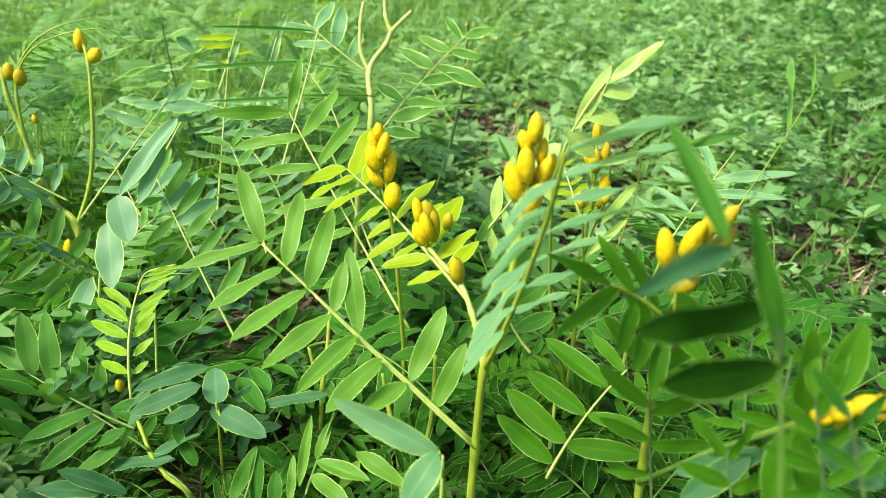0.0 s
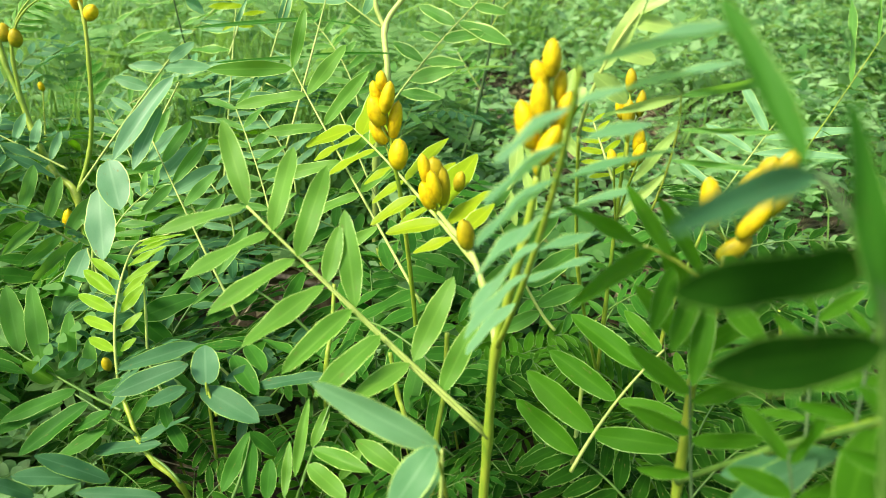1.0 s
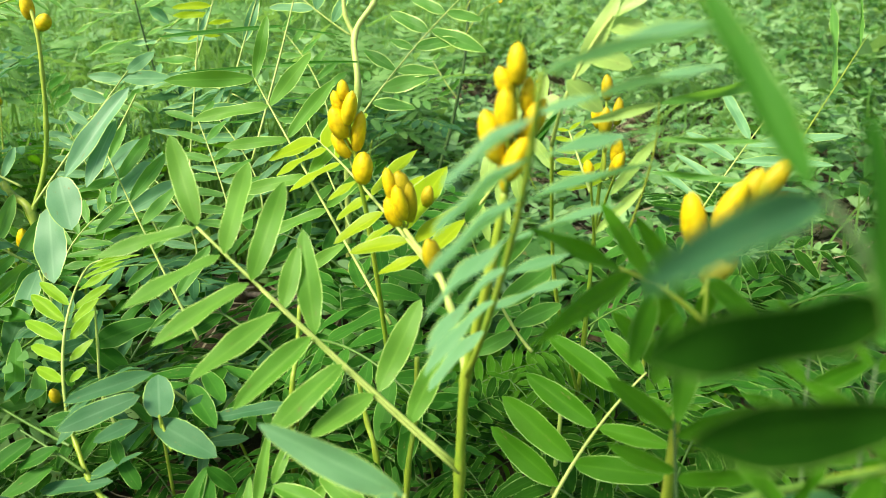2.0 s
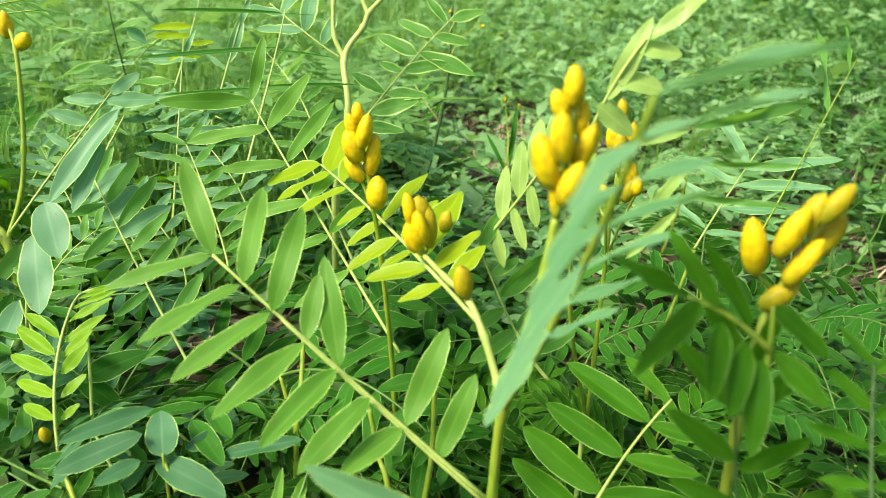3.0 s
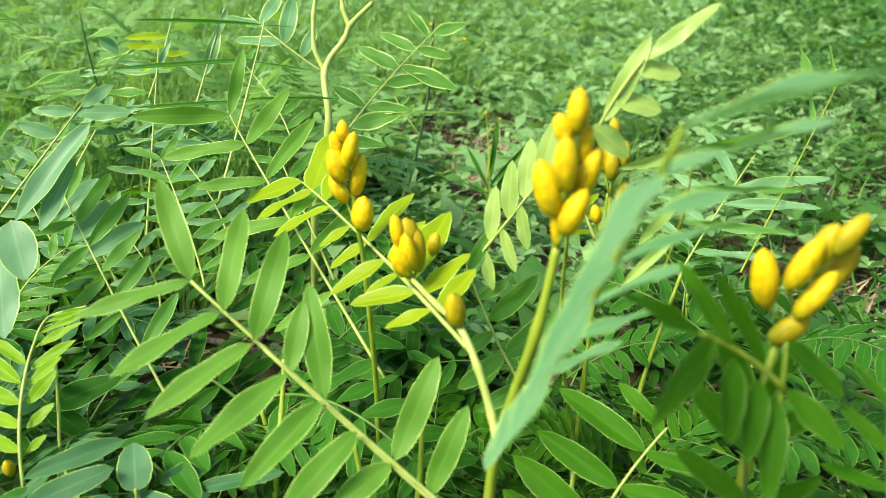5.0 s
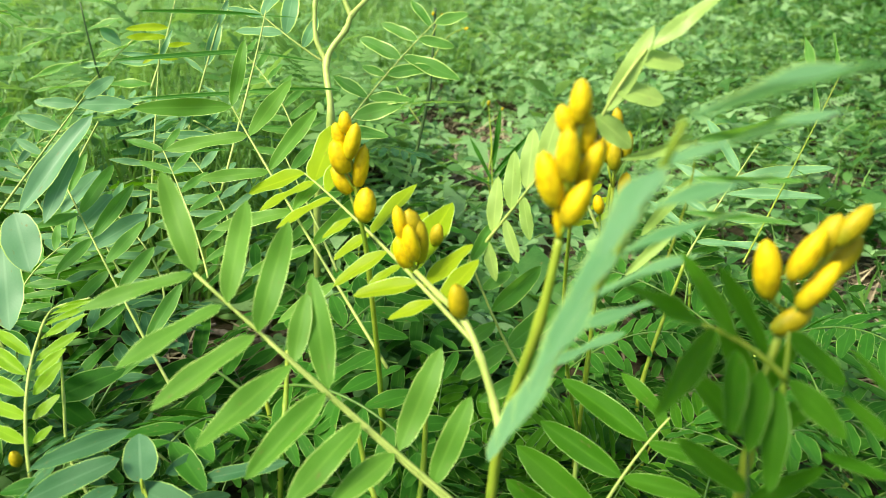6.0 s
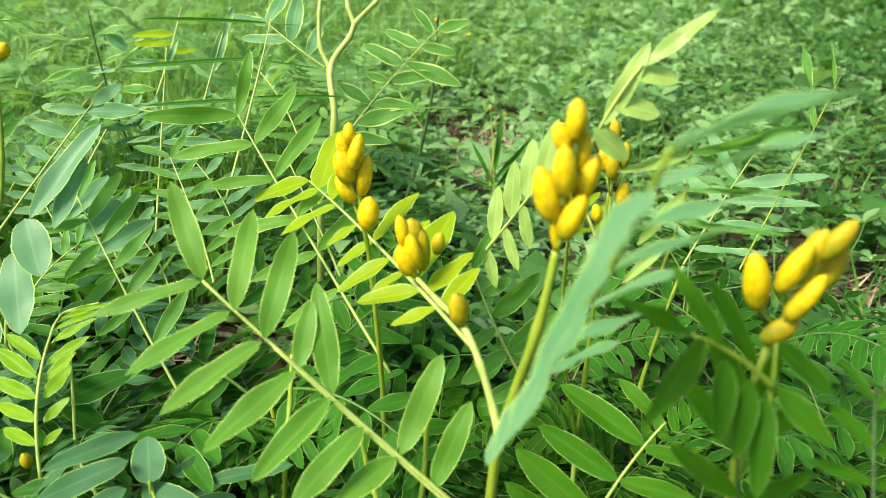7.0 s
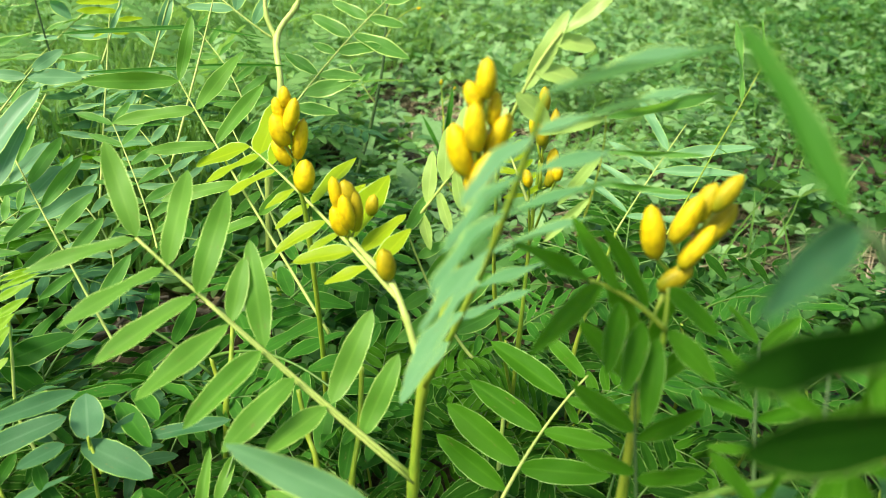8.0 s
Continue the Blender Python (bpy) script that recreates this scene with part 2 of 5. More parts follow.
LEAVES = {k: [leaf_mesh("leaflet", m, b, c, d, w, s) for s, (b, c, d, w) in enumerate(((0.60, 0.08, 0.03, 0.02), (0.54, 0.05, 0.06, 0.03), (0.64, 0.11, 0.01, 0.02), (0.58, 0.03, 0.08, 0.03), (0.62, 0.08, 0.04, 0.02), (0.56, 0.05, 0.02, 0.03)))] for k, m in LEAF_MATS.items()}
LEAVES["blade"] = [leaf_mesh("leaflet", M_DEEP, 0.5, 0.04, 0.01, 0.0, 41), leaf_mesh("leaflet", M_DEEP, 0.5, 0.02, 0.0, 0.0, 42)]
for look_, mat in (("edged", M_BLUE), ("edged_green", M_LEAF)):
    LEAVES[look_] = [leaf_mesh("leaflet", mat, b, 0.06, 0.03, 0.03, 50 + s, 0.87) for s, b in enumerate((0.62, 0.70, 0.66))]
OVALS = [leaf_mesh("leaflet", M_GLAUC, 0.52, 0.08, 0.05, 0.02, 9), leaf_mesh("leaflet", M_GLAUC, 0.48, 0.06, 0.02, 0.03, 11)]


def quad_bezier(a, b, c, t):
    return a * (1 - t) ** 2 + b * 2 * t * (1 - t) + c * t * t


def curve_by(a, m, c):
    """The curve from a by m (half way) to c, as a function of 0 to 1, and its direction."""
    a, m, c = V(a), V(m), V(c)
    b = m * 2 - (a + c) / 2
    return (lambda t: quad_bezier(a, b, c, t)), (lambda t: ((b - a) * (1 - t) + (c - b) * t).normalized())


def tube_bm(bm, pts, radii, sides=8):
    """A round tube along points; its ends are closed."""
    rings = []
    up = V((0.3, 0.2, 1)).normalized()
    for i, p in enumerate(pts):
        d = (pts[min(i + 1, len(pts) - 1)] - pts[max(i - 1, 0)]).normalized()
        x = d.cross(up)
        x = x.normalized() if x.length > 1e-4 else V((1, 0, 0))
        y = d.cross(x)
        rings.append([bm.verts.new(p + (x * math.cos(k) + y * math.sin(k)) * radii[i]) for k in [2 * math.pi * s / sides for s in range(sides)]])
    for r, q in zip(rings, rings[1:]):
        for s in range(sides):
            f = bm.faces.new((r[s], r[(s + 1) % sides], q[(s + 1) % sides], q[s]))
            f.smooth = True
    bm.faces.new(rings[0][::-1])
    bm.faces.new(rings[-1])


def part(name, bm, mat, parent, label="", at=None):
    """Links a bmesh as one mesh object under a thing or a part."""
    me = bpy.data.meshes.new(name)
    bm.to_mesh(me)
    bm.free()
    for m in mat if isinstance(mat, (list, tuple)) else (mat,):
        me.materials.append(m)
    ob = new(name, me)
    ob.parent = parent
    if at is not None:
        ob.location = at
    return tagged(ob, label)


def plant(name, at, label, category="plant", group=""):
    ob = new(name)
    ob.location = at
    ob.empty_display_size = 0.02
    return tagged(ob, label, category, group)


def stem(pl, pts, r0=0.0028, r1=0.0018, mat=None, name="stem", label="", knots=True):
    """A stem along points, smoothed, swollen a little at each point."""
    base = pl.location
    p = [V(q) - base for q in pts]
    path, rad = [], []
    n = len(p) - 1
    for i in range(n):
        a, b = p[max(i - 1, 0)], p[min(i + 2, n)]
        for k in range(8):
            t = k / 8
            h = (p[i + 1] - p[i])
            ta, tb = (p[i + 1] - a) * 0.5, (b - p[i]) * 0.5
            t2, t3 = t * t, t ** 3
            path.append(p[i] * (2 * t3 - 3 * t2 + 1) + ta * (t3 - 2 * t2 + t) + p[i + 1] * (-2 * t3 + 3 * t2) + tb * (t3 - t2))
            u = (i + t) / n
            rad.append((r0 + (r1 - r0) * u) * (1 + (0.3 * math.exp(-(min(t, 1 - t) * 9) ** 2) if knots else 0)))
    path.append(p[-1])
    rad.append(r1)
    bm = bmesh.new()
    tube_bm(bm, path, rad, 10)
    return part(name, bm, mat or M_STEM, pl, label)


RNG = random.Random(5)


def leaflet(rachis, at, way, face, length, width, look_="green", oval=False, twist=0.0, name="leaflet"):
    """One leaflet from at along way, its upper side turned to face. Places are the rachis's own."""
    y = way.normalized()
    z = (face - y * face.dot(y)).normalized()
    if twist:
        z = Matrix.Rotation(radians(twist), 3, y) @ z
    x = y.cross(z)
    me = RNG.choice(OVALS if oval else LEAVES[look_])
    ob = new(name, me)
    ob.parent = rachis
    m = Matrix((x * width, y * length, z * length)).transposed().to_4x4()
    m.translation = at
    ob.matrix_basis = m
    return ob


def frond(pl, base, mid, tip, face, left=(), right=(), look_="green", width=0.27, pairs=0, length=(0.05, 0.04), spread=(75, 60), start=0.2,
          stalk=None, thick=0.0011, oval=False, twist=14.0, lift=0.0, tilt=(0, 0)):
    """A feather-like leaf: a stalk, and leaflets along it. left and right hold (place along the stalk 0 to 1, degrees from its
    direction, length in mm) for each leaflet; or pairs leaflets a side are spread evenly."""
    o = pl.location
    at, way = curve_by(V(base) - o, V(mid) - o, V(tip) - o)
    face = V(face).normalized()
    bm = bmesh.new()
    n = 22
    tube_bm(bm, [at(i / n) for i in range(n + 1)], [thick * (1.25 - 0.65 * i / n) for i in range(n + 1)], 6)
    rach = part("leaf_stalk", bm, stalk or M_STALK, pl)
    if pairs:
        ts = [start + (1 - start) * i / (pairs - 1) for i in range(pairs)]
        left, right = ([(t, spread[0] + (spread[1] - spread[0]) * t + RNG.uniform(-6, 6), 1000 * (length[0] + (length[1] - length[0]) * t) * RNG.uniform(0.9, 1.08) * (0.8 + 0.2 * min(1, 5 * (t - start) + 0.3))) for t in ts] for _ in range(2))
    for side, row in ((1, left), (-1, right)):
        for t, deg, mm in row:
            d = way(t)
            f = (face - d * face.dot(d)).normalized()
            s = f.cross(d) * side
            w = d * math.cos(radians(deg)) + s * math.sin(radians(deg)) + f * (lift + RNG.uniform(-0.06, 0.06))
            L = mm / 1000
            leaflet(rach, at(t), w, f, L, L * width * RNG.uniform(0.84, 1.02), look_, oval, RNG.uniform(-twist, twist) + tilt[side < 0])
    return rach


def fan(pl, base, mid, tip, face, leaves, look_="green", stalk=None, thick=0.0011, oval=False):
    """A leaf whose leaflets stand free of one another: leaves holds each one's foot, tip and width in mm,
    and the way its upper side is turned where it differs."""
    o = pl.location
    at, _ = curve_by(V(base) - o, V(mid) - o, V(tip) - o)
    bm = bmesh.new()
    tube_bm(bm, [at(i / 12) for i in range(13)], [thick * (1.2 - 0.5 * i / 12) for i in range(13)], 6)
    rach = part("leaf_stalk", bm, stalk or M_STALK, pl)
    for foot, end, w, *own in leaves:
        way = V(end) - V(foot)
        leaflet(rach, V(foot) - o, way, V(own[0] if own else face), way.length, w / 1000, look_, oval, RNG.uniform(-8, 8))
    return rach


def bud_mesh(name, mat, seed):
    """An egg-shaped bud 1 long, wrapped in overlapping bracts that leave low seams."""
    rng = random.Random(seed)
    bm = bmesh.new()
    segs, rings = 14, 10
    ph = rng.uniform(0, 6)
    rows = []
    for i in range(rings + 1):
        v = i / rings
        r = 0.315 * max(math.sin(math.pi * min(v * 0.94 + 0.06, 1)), 0.0) ** 0.44 * (1.04 - 0.16 * v)
        row = []
        for j in range(segs):
            a = 2 * math.pi * j / segs
            seam = 0.12 * abs(math.sin(1.5 * (a + ph) + 1.6 * v)) ** 0.5
            rr = max(r * (0.95 + seam) + 0.004, 0.004)
            row.append(bm.verts.new((rr * math.cos(a), rr * math.sin(a) * 0.92, v + 0.02 * math.sin(a + ph))))
        rows.append(row)
    for a, b in zip(rows, rows[1:]):
        for j in range(segs):
            f = bm.faces.new((a[j], a[(j + 1) % segs], b[(j + 1) % segs], b[j]))
            f.smooth = True
    bm.faces.new(rows[0][::-1]); bm.faces.new(rows[-1])
    me = bpy.data.meshes.new(name)
    bm.to_mesh(me); bm.free()
    me.materials.append(mat)
    return me


BUDS = [bud_mesh("bud", M_BUD, s) for s in range(3)]
TIPS = [bud_mesh("bud", M_BUDTIP, s) for s in range(5, 7)]


def set_bud(parent, base, tip, width, seed=0, green=False):
    """One bud from base to tip, width across; places are the parent's own."""
    base, tip = V(base), V(tip)
    way = tip - base
    ob = new("bud", (TIPS if green else BUDS)[seed % 2])
    ob.parent = parent
    q = way.to_track_quat("Z", "Y").to_matrix() @ Matrix.Rotation(1.7 * seed, 3, "Z") @ Matrix.Diagonal((width / 0.56, width / 0.56, way.length * 1.04))
    m = q.to_4x4()
    m.translation = base
    ob.matrix_basis = m
    return ob


def spike(pl, base, buds, green=(), r=0.0014):
    """A spike of closed buds. buds holds, in mm from the spike's base: the bud's foot, its tip and its width."""
    o = V(base) - pl.location
    low = min(b[0][2] for b in buds)
    top = max(buds, key=lambda b: b[0][2])[0]
    bm = bmesh.new()
    end = o + V(top) / 1000
    bend = o.lerp(end, 0.5) + V((0.001, 0.001, 0))
    path = [quad_bezier(o, bend, end, k / 6) for k in range(7)]
    tube_bm(bm, path, [r * (1 - 0.4 * k / 6) for k in range(7)], 7)
    st = part("flower_spike", bm, M_STEM, pl, "upright spike of closed yellow buds")
    for k, (a, b, w) in enumerate(buds):
        foot = o + V(a) / 1000
        set_bud(st, foot, o + V(b) / 1000, w / 1000, k, k in green)
        near = path[max(0, min(6, int(6 * (a[2] - low) / max(top[2] - low, 1))) - 1)]
        if (foot - near).length > 0.004:
            bm = bmesh.new()
            tube_bm(bm, [near, near.lerp(foot, 0.5) - V((0, 0, 0.0006)), foot + (foot - near) * 0.1], [r * 0.7, r * 0.55, r * 0.7], 6)
            part("bud_stalk", bm, M_STEM, st)
    return st


def lone_bud(pl, at, way, size=0.0125, seed=0, green=False):
    ob = new("bud", (TIPS if green else BUDS)[seed % 2])
    ob.parent = pl
    q = V(way).normalized().to_track_quat("Z", "Y").to_matrix()
    m = (q * size).to_4x4()
    m.translation = V(at) - pl.location
    ob.matrix_basis = m
    return ob


def violet_flower(at):
    """A small violet flower: a thin stalk from the ground, and five petals round a cup."""
    at = V(at)
    pl = plant("wild_flower", (at.x + 0.01, at.y, 0.0), "small violet wild flower on a thin green stalk", "flower", "violet wild flowers")
    stem(pl, [(at.x + 0.01, at.y, -0.02), (at.x + 0.004, at.y, at.z * 0.6), tuple(at)], 0.0009, 0.0006, M_STEM, "stalk", "", False)
    for k in range(5):
        bm = bmesh.new()
        a = k * 2 * math.pi / 5
        d, n = V((math.cos(a), math.sin(a) * 0.6 - 0.3, 0.55)), V((-math.sin(a), math.cos(a), 0))
        rows = [[bm.verts.new(at - pl.location + d * (0.010 * f) + n * (0.0042 * w * s) + V((0, 0, 0.002 * abs(s)))) for s in (-1, 0, 1)] for f, w in ((0, 0.2), (0.35, 0.8), (0.7, 1.0), (1.0, 0.5))]
        for r, q in zip(rows, rows[1:]):
            for j in range(2):
                bm.faces.new((r[j], r[j + 1], q[j + 1], q[j])).smooth = True
        part("petal", bm, M_PETAL, pl)
    return pl


# ---- the plants in front ----
near_plant = plant("senna_plant", (0.003, 0.415, 0.000), "yellow-budded senna plant with feathery green leaves, standing among weeds", "plant", "senna plants in the weeds")
stem(near_plant, [(0.0110, 0.4130, 0.0000), (0.0100, 0.4120, 0.0900), (0.0110, 0.4110, 0.1670), (0.0130, 0.4070, 0.2340), (0.0234, 0.3910, 0.3060), (0.0282, 0.3915, 0.3440)], r0=0.0037, r1=0.0018)
stem(near_plant, [(0.0130, 0.4070, 0.2340), (0.0103, 0.4180, 0.2439), (0.0028, 0.4300, 0.2635), (-0.0056, 0.4470, 0.2753), (-0.0186, 0.4750, 0.2752), (-0.0320, 0.5130, 0.2712)], r0=0.0022, r1=0.0015, mat=M_STALK)
spike(near_plant, (0.0282, 0.3920, 0.3434), [((3.1, 0, 48.5), (2.1, 0, 64.2), 8.2), ((0.2, 0, 43.1), (-5.1, 0, 54.4), 6.6), ((7, 4, 35.8), (8, 4, 49.9), 6.3), ((-0.4, -6, 27.1), (-1.7, -6, 47.4), 8.6), ((-3.5, -2, 15.6), (-9.9, -2, 36.5), 10.0),
      ((6.1, 0, 21.5), (12.2, 0, 40.9), 7.6), ((10.5, 7, 25.2), (15.3, 9, 39.8), 6.1), ((0.6, -7, 9.6), (7.7, -7, 27.1), 9.2), ((-0.5, -2, 2), (-3.2, -2, 17.1), 3.2)], r=0.0017)
spike(near_plant, (-0.0320, 0.5140, 0.2709), [((-7.3, 2, 19.1), (-12.0, 2, 39), 8.4), ((-2.4, 5, 18), (-4.0, 5, 36.6), 11), ((-0.8, -4, 8.2), (-4.8, -4, 30.2), 9.6), ((-4.1, -1, 2.6), (-10.7, -1, 21.3), 9.6), ((2.1, 4, 4.4), (1.6, 4, 31), 10.4)], green=(1, 4))
set_bud(near_plant, V((-0.0076, 0.4470, 0.2770)) - near_plant.location, V((-0.0100, 0.4460, 0.2954)) - near_plant.location, 0.0095, 1, True)
lone_bud(near_plant, (-0.0205, 0.5350, 0.2790), (0.10, 0.10, 1.00), size=0.014, green=True)
fan(near_plant, (0.0110, 0.4100, 0.1720), (-0.0740, 0.4340, 0.2380), (-0.1455, 0.4627, 0.2893), (0.05, -0.61, 0.79),
    [((-0.1455, 0.4631, 0.2895), (-0.1690, 0.4957, 0.3339), 13.3), ((-0.1262, 0.4500, 0.2790), (-0.1278, 0.5083, 0.3148), 13.0), ((-0.1102, 0.4445, 0.2655), (-0.1013, 0.4922, 0.3087), 13.9), ((-0.0919, 0.4400, 0.2505), (-0.0880, 0.4649, 0.2798), 11.2),
     ((-0.0737, 0.4370, 0.2370), (-0.0863, 0.4676, 0.2893), 13.9), ((-0.0365, 0.4240, 0.2100), (-0.0158, 0.4567, 0.2533), 14.2), ((-0.0188, 0.4200, 0.1920), (0.0000, 0.4380, 0.2350), 13.0)], "fresh", None, 0.0012)
fan(near_plant, (0.0110, 0.4080, 0.1700), (-0.0500, 0.4245, 0.2190), (-0.1050, 0.4440, 0.2610), (-0.10, -0.45, 0.88),
    [((-0.1460, 0.4623, 0.2892), (-0.1980, 0.4400, 0.2800), 9.4, (-0.1, -0.5, 0.86)), ((-0.1280, 0.4492, 0.2785), (-0.1684, 0.4070, 0.2689), 12.1), ((-0.1105, 0.4418, 0.2657), (-0.1514, 0.4000, 0.2495), 13.5), ((-0.0927, 0.4384, 0.2509), (-0.1282, 0.3891, 0.2363), 13.9),
     ((-0.0742, 0.4309, 0.2398), (-0.1053, 0.3855, 0.2222), 14.2), ((-0.0560, 0.4235, 0.2276), (-0.0860, 0.3801, 0.2148), 14.4), ((-0.0383, 0.4204, 0.2113), (-0.0672, 0.3904, 0.2043), 13.0)], "fresh", None, 0.0010)
frond(near_plant, (0.0014, 0.4601, 0.2544), (-0.0629, 0.5684, 0.2712), (-0.1221, 0.6639, 0.2811), (0.03, -0.80, 0.60),
      left=[(1.000, 48, 56), (0.910, 70, 48), (0.765, 75, 47), (0.615, 89, 26), (0.505, 85, 30), (0.400, 82, 41), (0.325, 82, 25), (0.235, 55, 43), (0.160, 69, 30)],
      right=[(0.915, 41, 80), (0.805, 46, 63), (0.500, 69, 52), (0.380, 70, 40), (0.280, 60, 61), (0.215, 77, 43), (0.145, 71, 39)], width=0.34, twist=8, thick=0.0012, look_="young")
blue_at, _ = curve_by((0.0130, 0.4070, 0.2340), (0.0300, 0.3430, 0.3370), (0.0350, 0.2880, 0.4170))
fan(near_plant, (0.0130, 0.4070, 0.2340), (0.0300, 0.3430, 0.3370), (0.0350, 0.2880, 0.4170), (-0.50, 0.17, 0.85),
    [(blue_at(t), blue_at(t) + V((-0.484, -0.866, -0.125)) * (L / 1000), 11.0) for t, L in ((0.22, 46), (0.34, 54), (0.46, 57), (0.57, 58), (0.68, 57), (0.79, 54), (0.90, 50))]
    + [(blue_at(t), blue_at(t) + V((0.895, 0.411, 0.174 + 0.10 * (1 - t))).normalized() * (L / 1000), 6.8, (-0.16, 0.02, 0.98)) for t, L in ((0.30, 38), (0.42, 44), (0.54, 50), (0.66, 56), (0.78, 60), (0.90, 66), (1.0, 70))], "blue", M_STEM, 0.0014)

spike_plant = plant("senna_plant", (-0.055, 0.600, 0.000), "senna plant with a slender spike of yellow buds rising through leaves", "plant", "senna plants in the weeds")
stem(spike_plant, [(-0.0550, 0.6000, 0.0000), (-0.0560, 0.5850, 0.1200), (-0.0640, 0.5620, 0.2500), (-0.0691, 0.5570, 0.2870)], r0=0.0025, r1=0.0014)
spike(spike_plant, (-0.0691, 0.5570, 0.2854), [((-8.6, 4, 55.8), (-9.6, 4, 68.4), 7.8), ((-11.5, 4, 46.7), (-15.5, 4, 61.1), 6.8), ((-6.3, -2, 41.1), (-1.7, -2, 62.4), 9.5), ((-9.1, 0, 30.9), (-15.1, 0, 51.6), 11.4), ((-1.7, 3, 21.7), (2.9, 3, 47.9), 9.4),
      ((-7.1, 3, 17.4), (-16.5, 3, 34.1), 9.8), ((2.9, -4, 1.6), (5, -4, 22.4), 13)])
frond(spike_plant, (-0.0511, 0.5705, 0.1663), (-0.1452, 0.6742, 0.2658), (-0.1883, 0.7142, 0.3199), (0.13, -0.73, 0.67),
      left=[(1.000, 67, 75), (0.755, 71, 67), (0.565, 69, 55), (0.410, 73, 63), (0.295, 84, 56), (0.195, 99, 53)],
      right=[(1.000, 38, 58), (0.750, 58, 67), (0.570, 61, 71), (0.410, 62, 73), (0.300, 70, 60)], width=0.205, twist=8, look_="fresh")
frond(spike_plant, (0.0554, 0.5372, 0.1695), (0.0310, 0.5506, 0.2002), (0.0025, 0.5654, 0.2593), (-0.09, -0.50, 0.86),
      left=[(0.925, 37, 21), (0.500, 94, 40), (0.650, 95, 29), (0.250, 82, 38)],
      right=[(0.975, 53, 31), (0.840, 86, 24), (0.490, 84, 49), (0.720, 75, 47), (0.315, 100, 41)], width=0.34)

fork_plant = plant("senna_plant", (-0.160, 0.930, 0.000), "tall forked senna plant with pale branching stem behind the buds", "plant", "senna plants in the weeds")
stem(fork_plant, [(-0.1600, 0.9300, 0.0000), (-0.1550, 0.9250, 0.1600), (-0.1339, 0.8972, 0.2672), (-0.1420, 0.9318, 0.3228), (-0.1221, 0.9454, 0.3559), (-0.1154, 0.9518, 0.3715), (-0.0938, 0.9715, 0.3933)], r0=0.0042, r1=0.0026, mat=M_STALK)
stem(fork_plant, [(-0.1420, 0.9318, 0.3228), (-0.1541, 0.9418, 0.3460), (-0.1563, 0.9562, 0.3798), (-0.1537, 0.9657, 0.4025)], r0=0.0027, r1=0.0021, mat=M_STALK)
stem(fork_plant, [(-0.1166, 0.9509, 0.3692), (-0.1247, 0.9585, 0.3869), (-0.1276, 0.9681, 0.4093)], r0=0.003, r1=0.0022, mat=M_STALK)
frond(fork_plant, (-0.1464, 0.9322, 0.3237), (-0.1798, 0.9413, 0.3436), (-0.2297, 0.9667, 0.3756), (0.12, -0.70, 0.70),
      left=[(0.845, 30, 41), (0.610, 42, 51)],
      right=[(0.870, 70, 53), (0.590, 56, 65), (0.345, 72, 46)], width=0.3, look_="edged")
frond(fork_plant, (-0.1376, 0.9285, 0.2310), (-0.0837, 0.9775, 0.2989), (-0.0203, 1.0352, 0.3633), (0.07, -0.77, 0.63),
      left=[(0.355, 91, 48), (0.525, 106, 30), (0.660, 98, 55), (0.810, 101, 49), (0.925, 72, 44)],
      right=[(0.355, 54, 52), (0.535, 42, 53), (0.680, 74, 73), (0.820, 61, 43), (0.205, 39, 60), (0.110, 63, 53), (0.950, 30, 45)], width=0.33, look_="edged_green")

right_plant = plant("senna_plant", (0.120, 0.385, 0.000), "senna plant with a leaning spike of yellow buds and broad leaflets", "plant", "senna plants in the weeds")
stem(right_plant, [(0.1200, 0.3650, 0.0000), (0.1110, 0.3600, 0.2000), (0.1075, 0.3570, 0.2650), (0.1110, 0.3640, 0.3000), (0.1159, 0.3710, 0.3180)], r0=0.0025, r1=0.0017)
spike(right_plant, (0.1159, 0.3710, 0.3169), [((-8.3, 0, 14.6), (-13.6, 0, 37), 9.8), ((-3.7, -2, -0.3), (8.3, -2, 10.9), 8.2), ((2.6, -4, 12.2), (13.5, -4, 30.5), 8.0), ((-2.8, -3, 23.6), (5.5, -3, 43.5), 8.3), ((7.6, 2, 31.1), (12.2, 2, 47.9), 8.0),
      ((12.8, 0, 36.9), (21.8, 0, 52.6), 8.0), ((12.8, 6, 17.4), (25.7, 6, 37.2), 8.7)], green=(1, 4, 5, 6))
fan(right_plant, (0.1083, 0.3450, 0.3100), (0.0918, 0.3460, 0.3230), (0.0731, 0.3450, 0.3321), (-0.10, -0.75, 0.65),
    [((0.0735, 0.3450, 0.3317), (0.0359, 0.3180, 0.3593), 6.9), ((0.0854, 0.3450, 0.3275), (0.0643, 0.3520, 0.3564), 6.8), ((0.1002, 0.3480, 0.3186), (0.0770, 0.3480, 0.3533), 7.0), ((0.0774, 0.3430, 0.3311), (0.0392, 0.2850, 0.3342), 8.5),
     ((0.0865, 0.3430, 0.3234), (0.0746, 0.3100, 0.3114), 8.3), ((0.0974, 0.3430, 0.3152), (0.0850, 0.3150, 0.3012), 9.0), ((0.1035, 0.3400, 0.3095), (0.0954, 0.3150, 0.2838), 9.3)], "shade_mid", M_STEM)
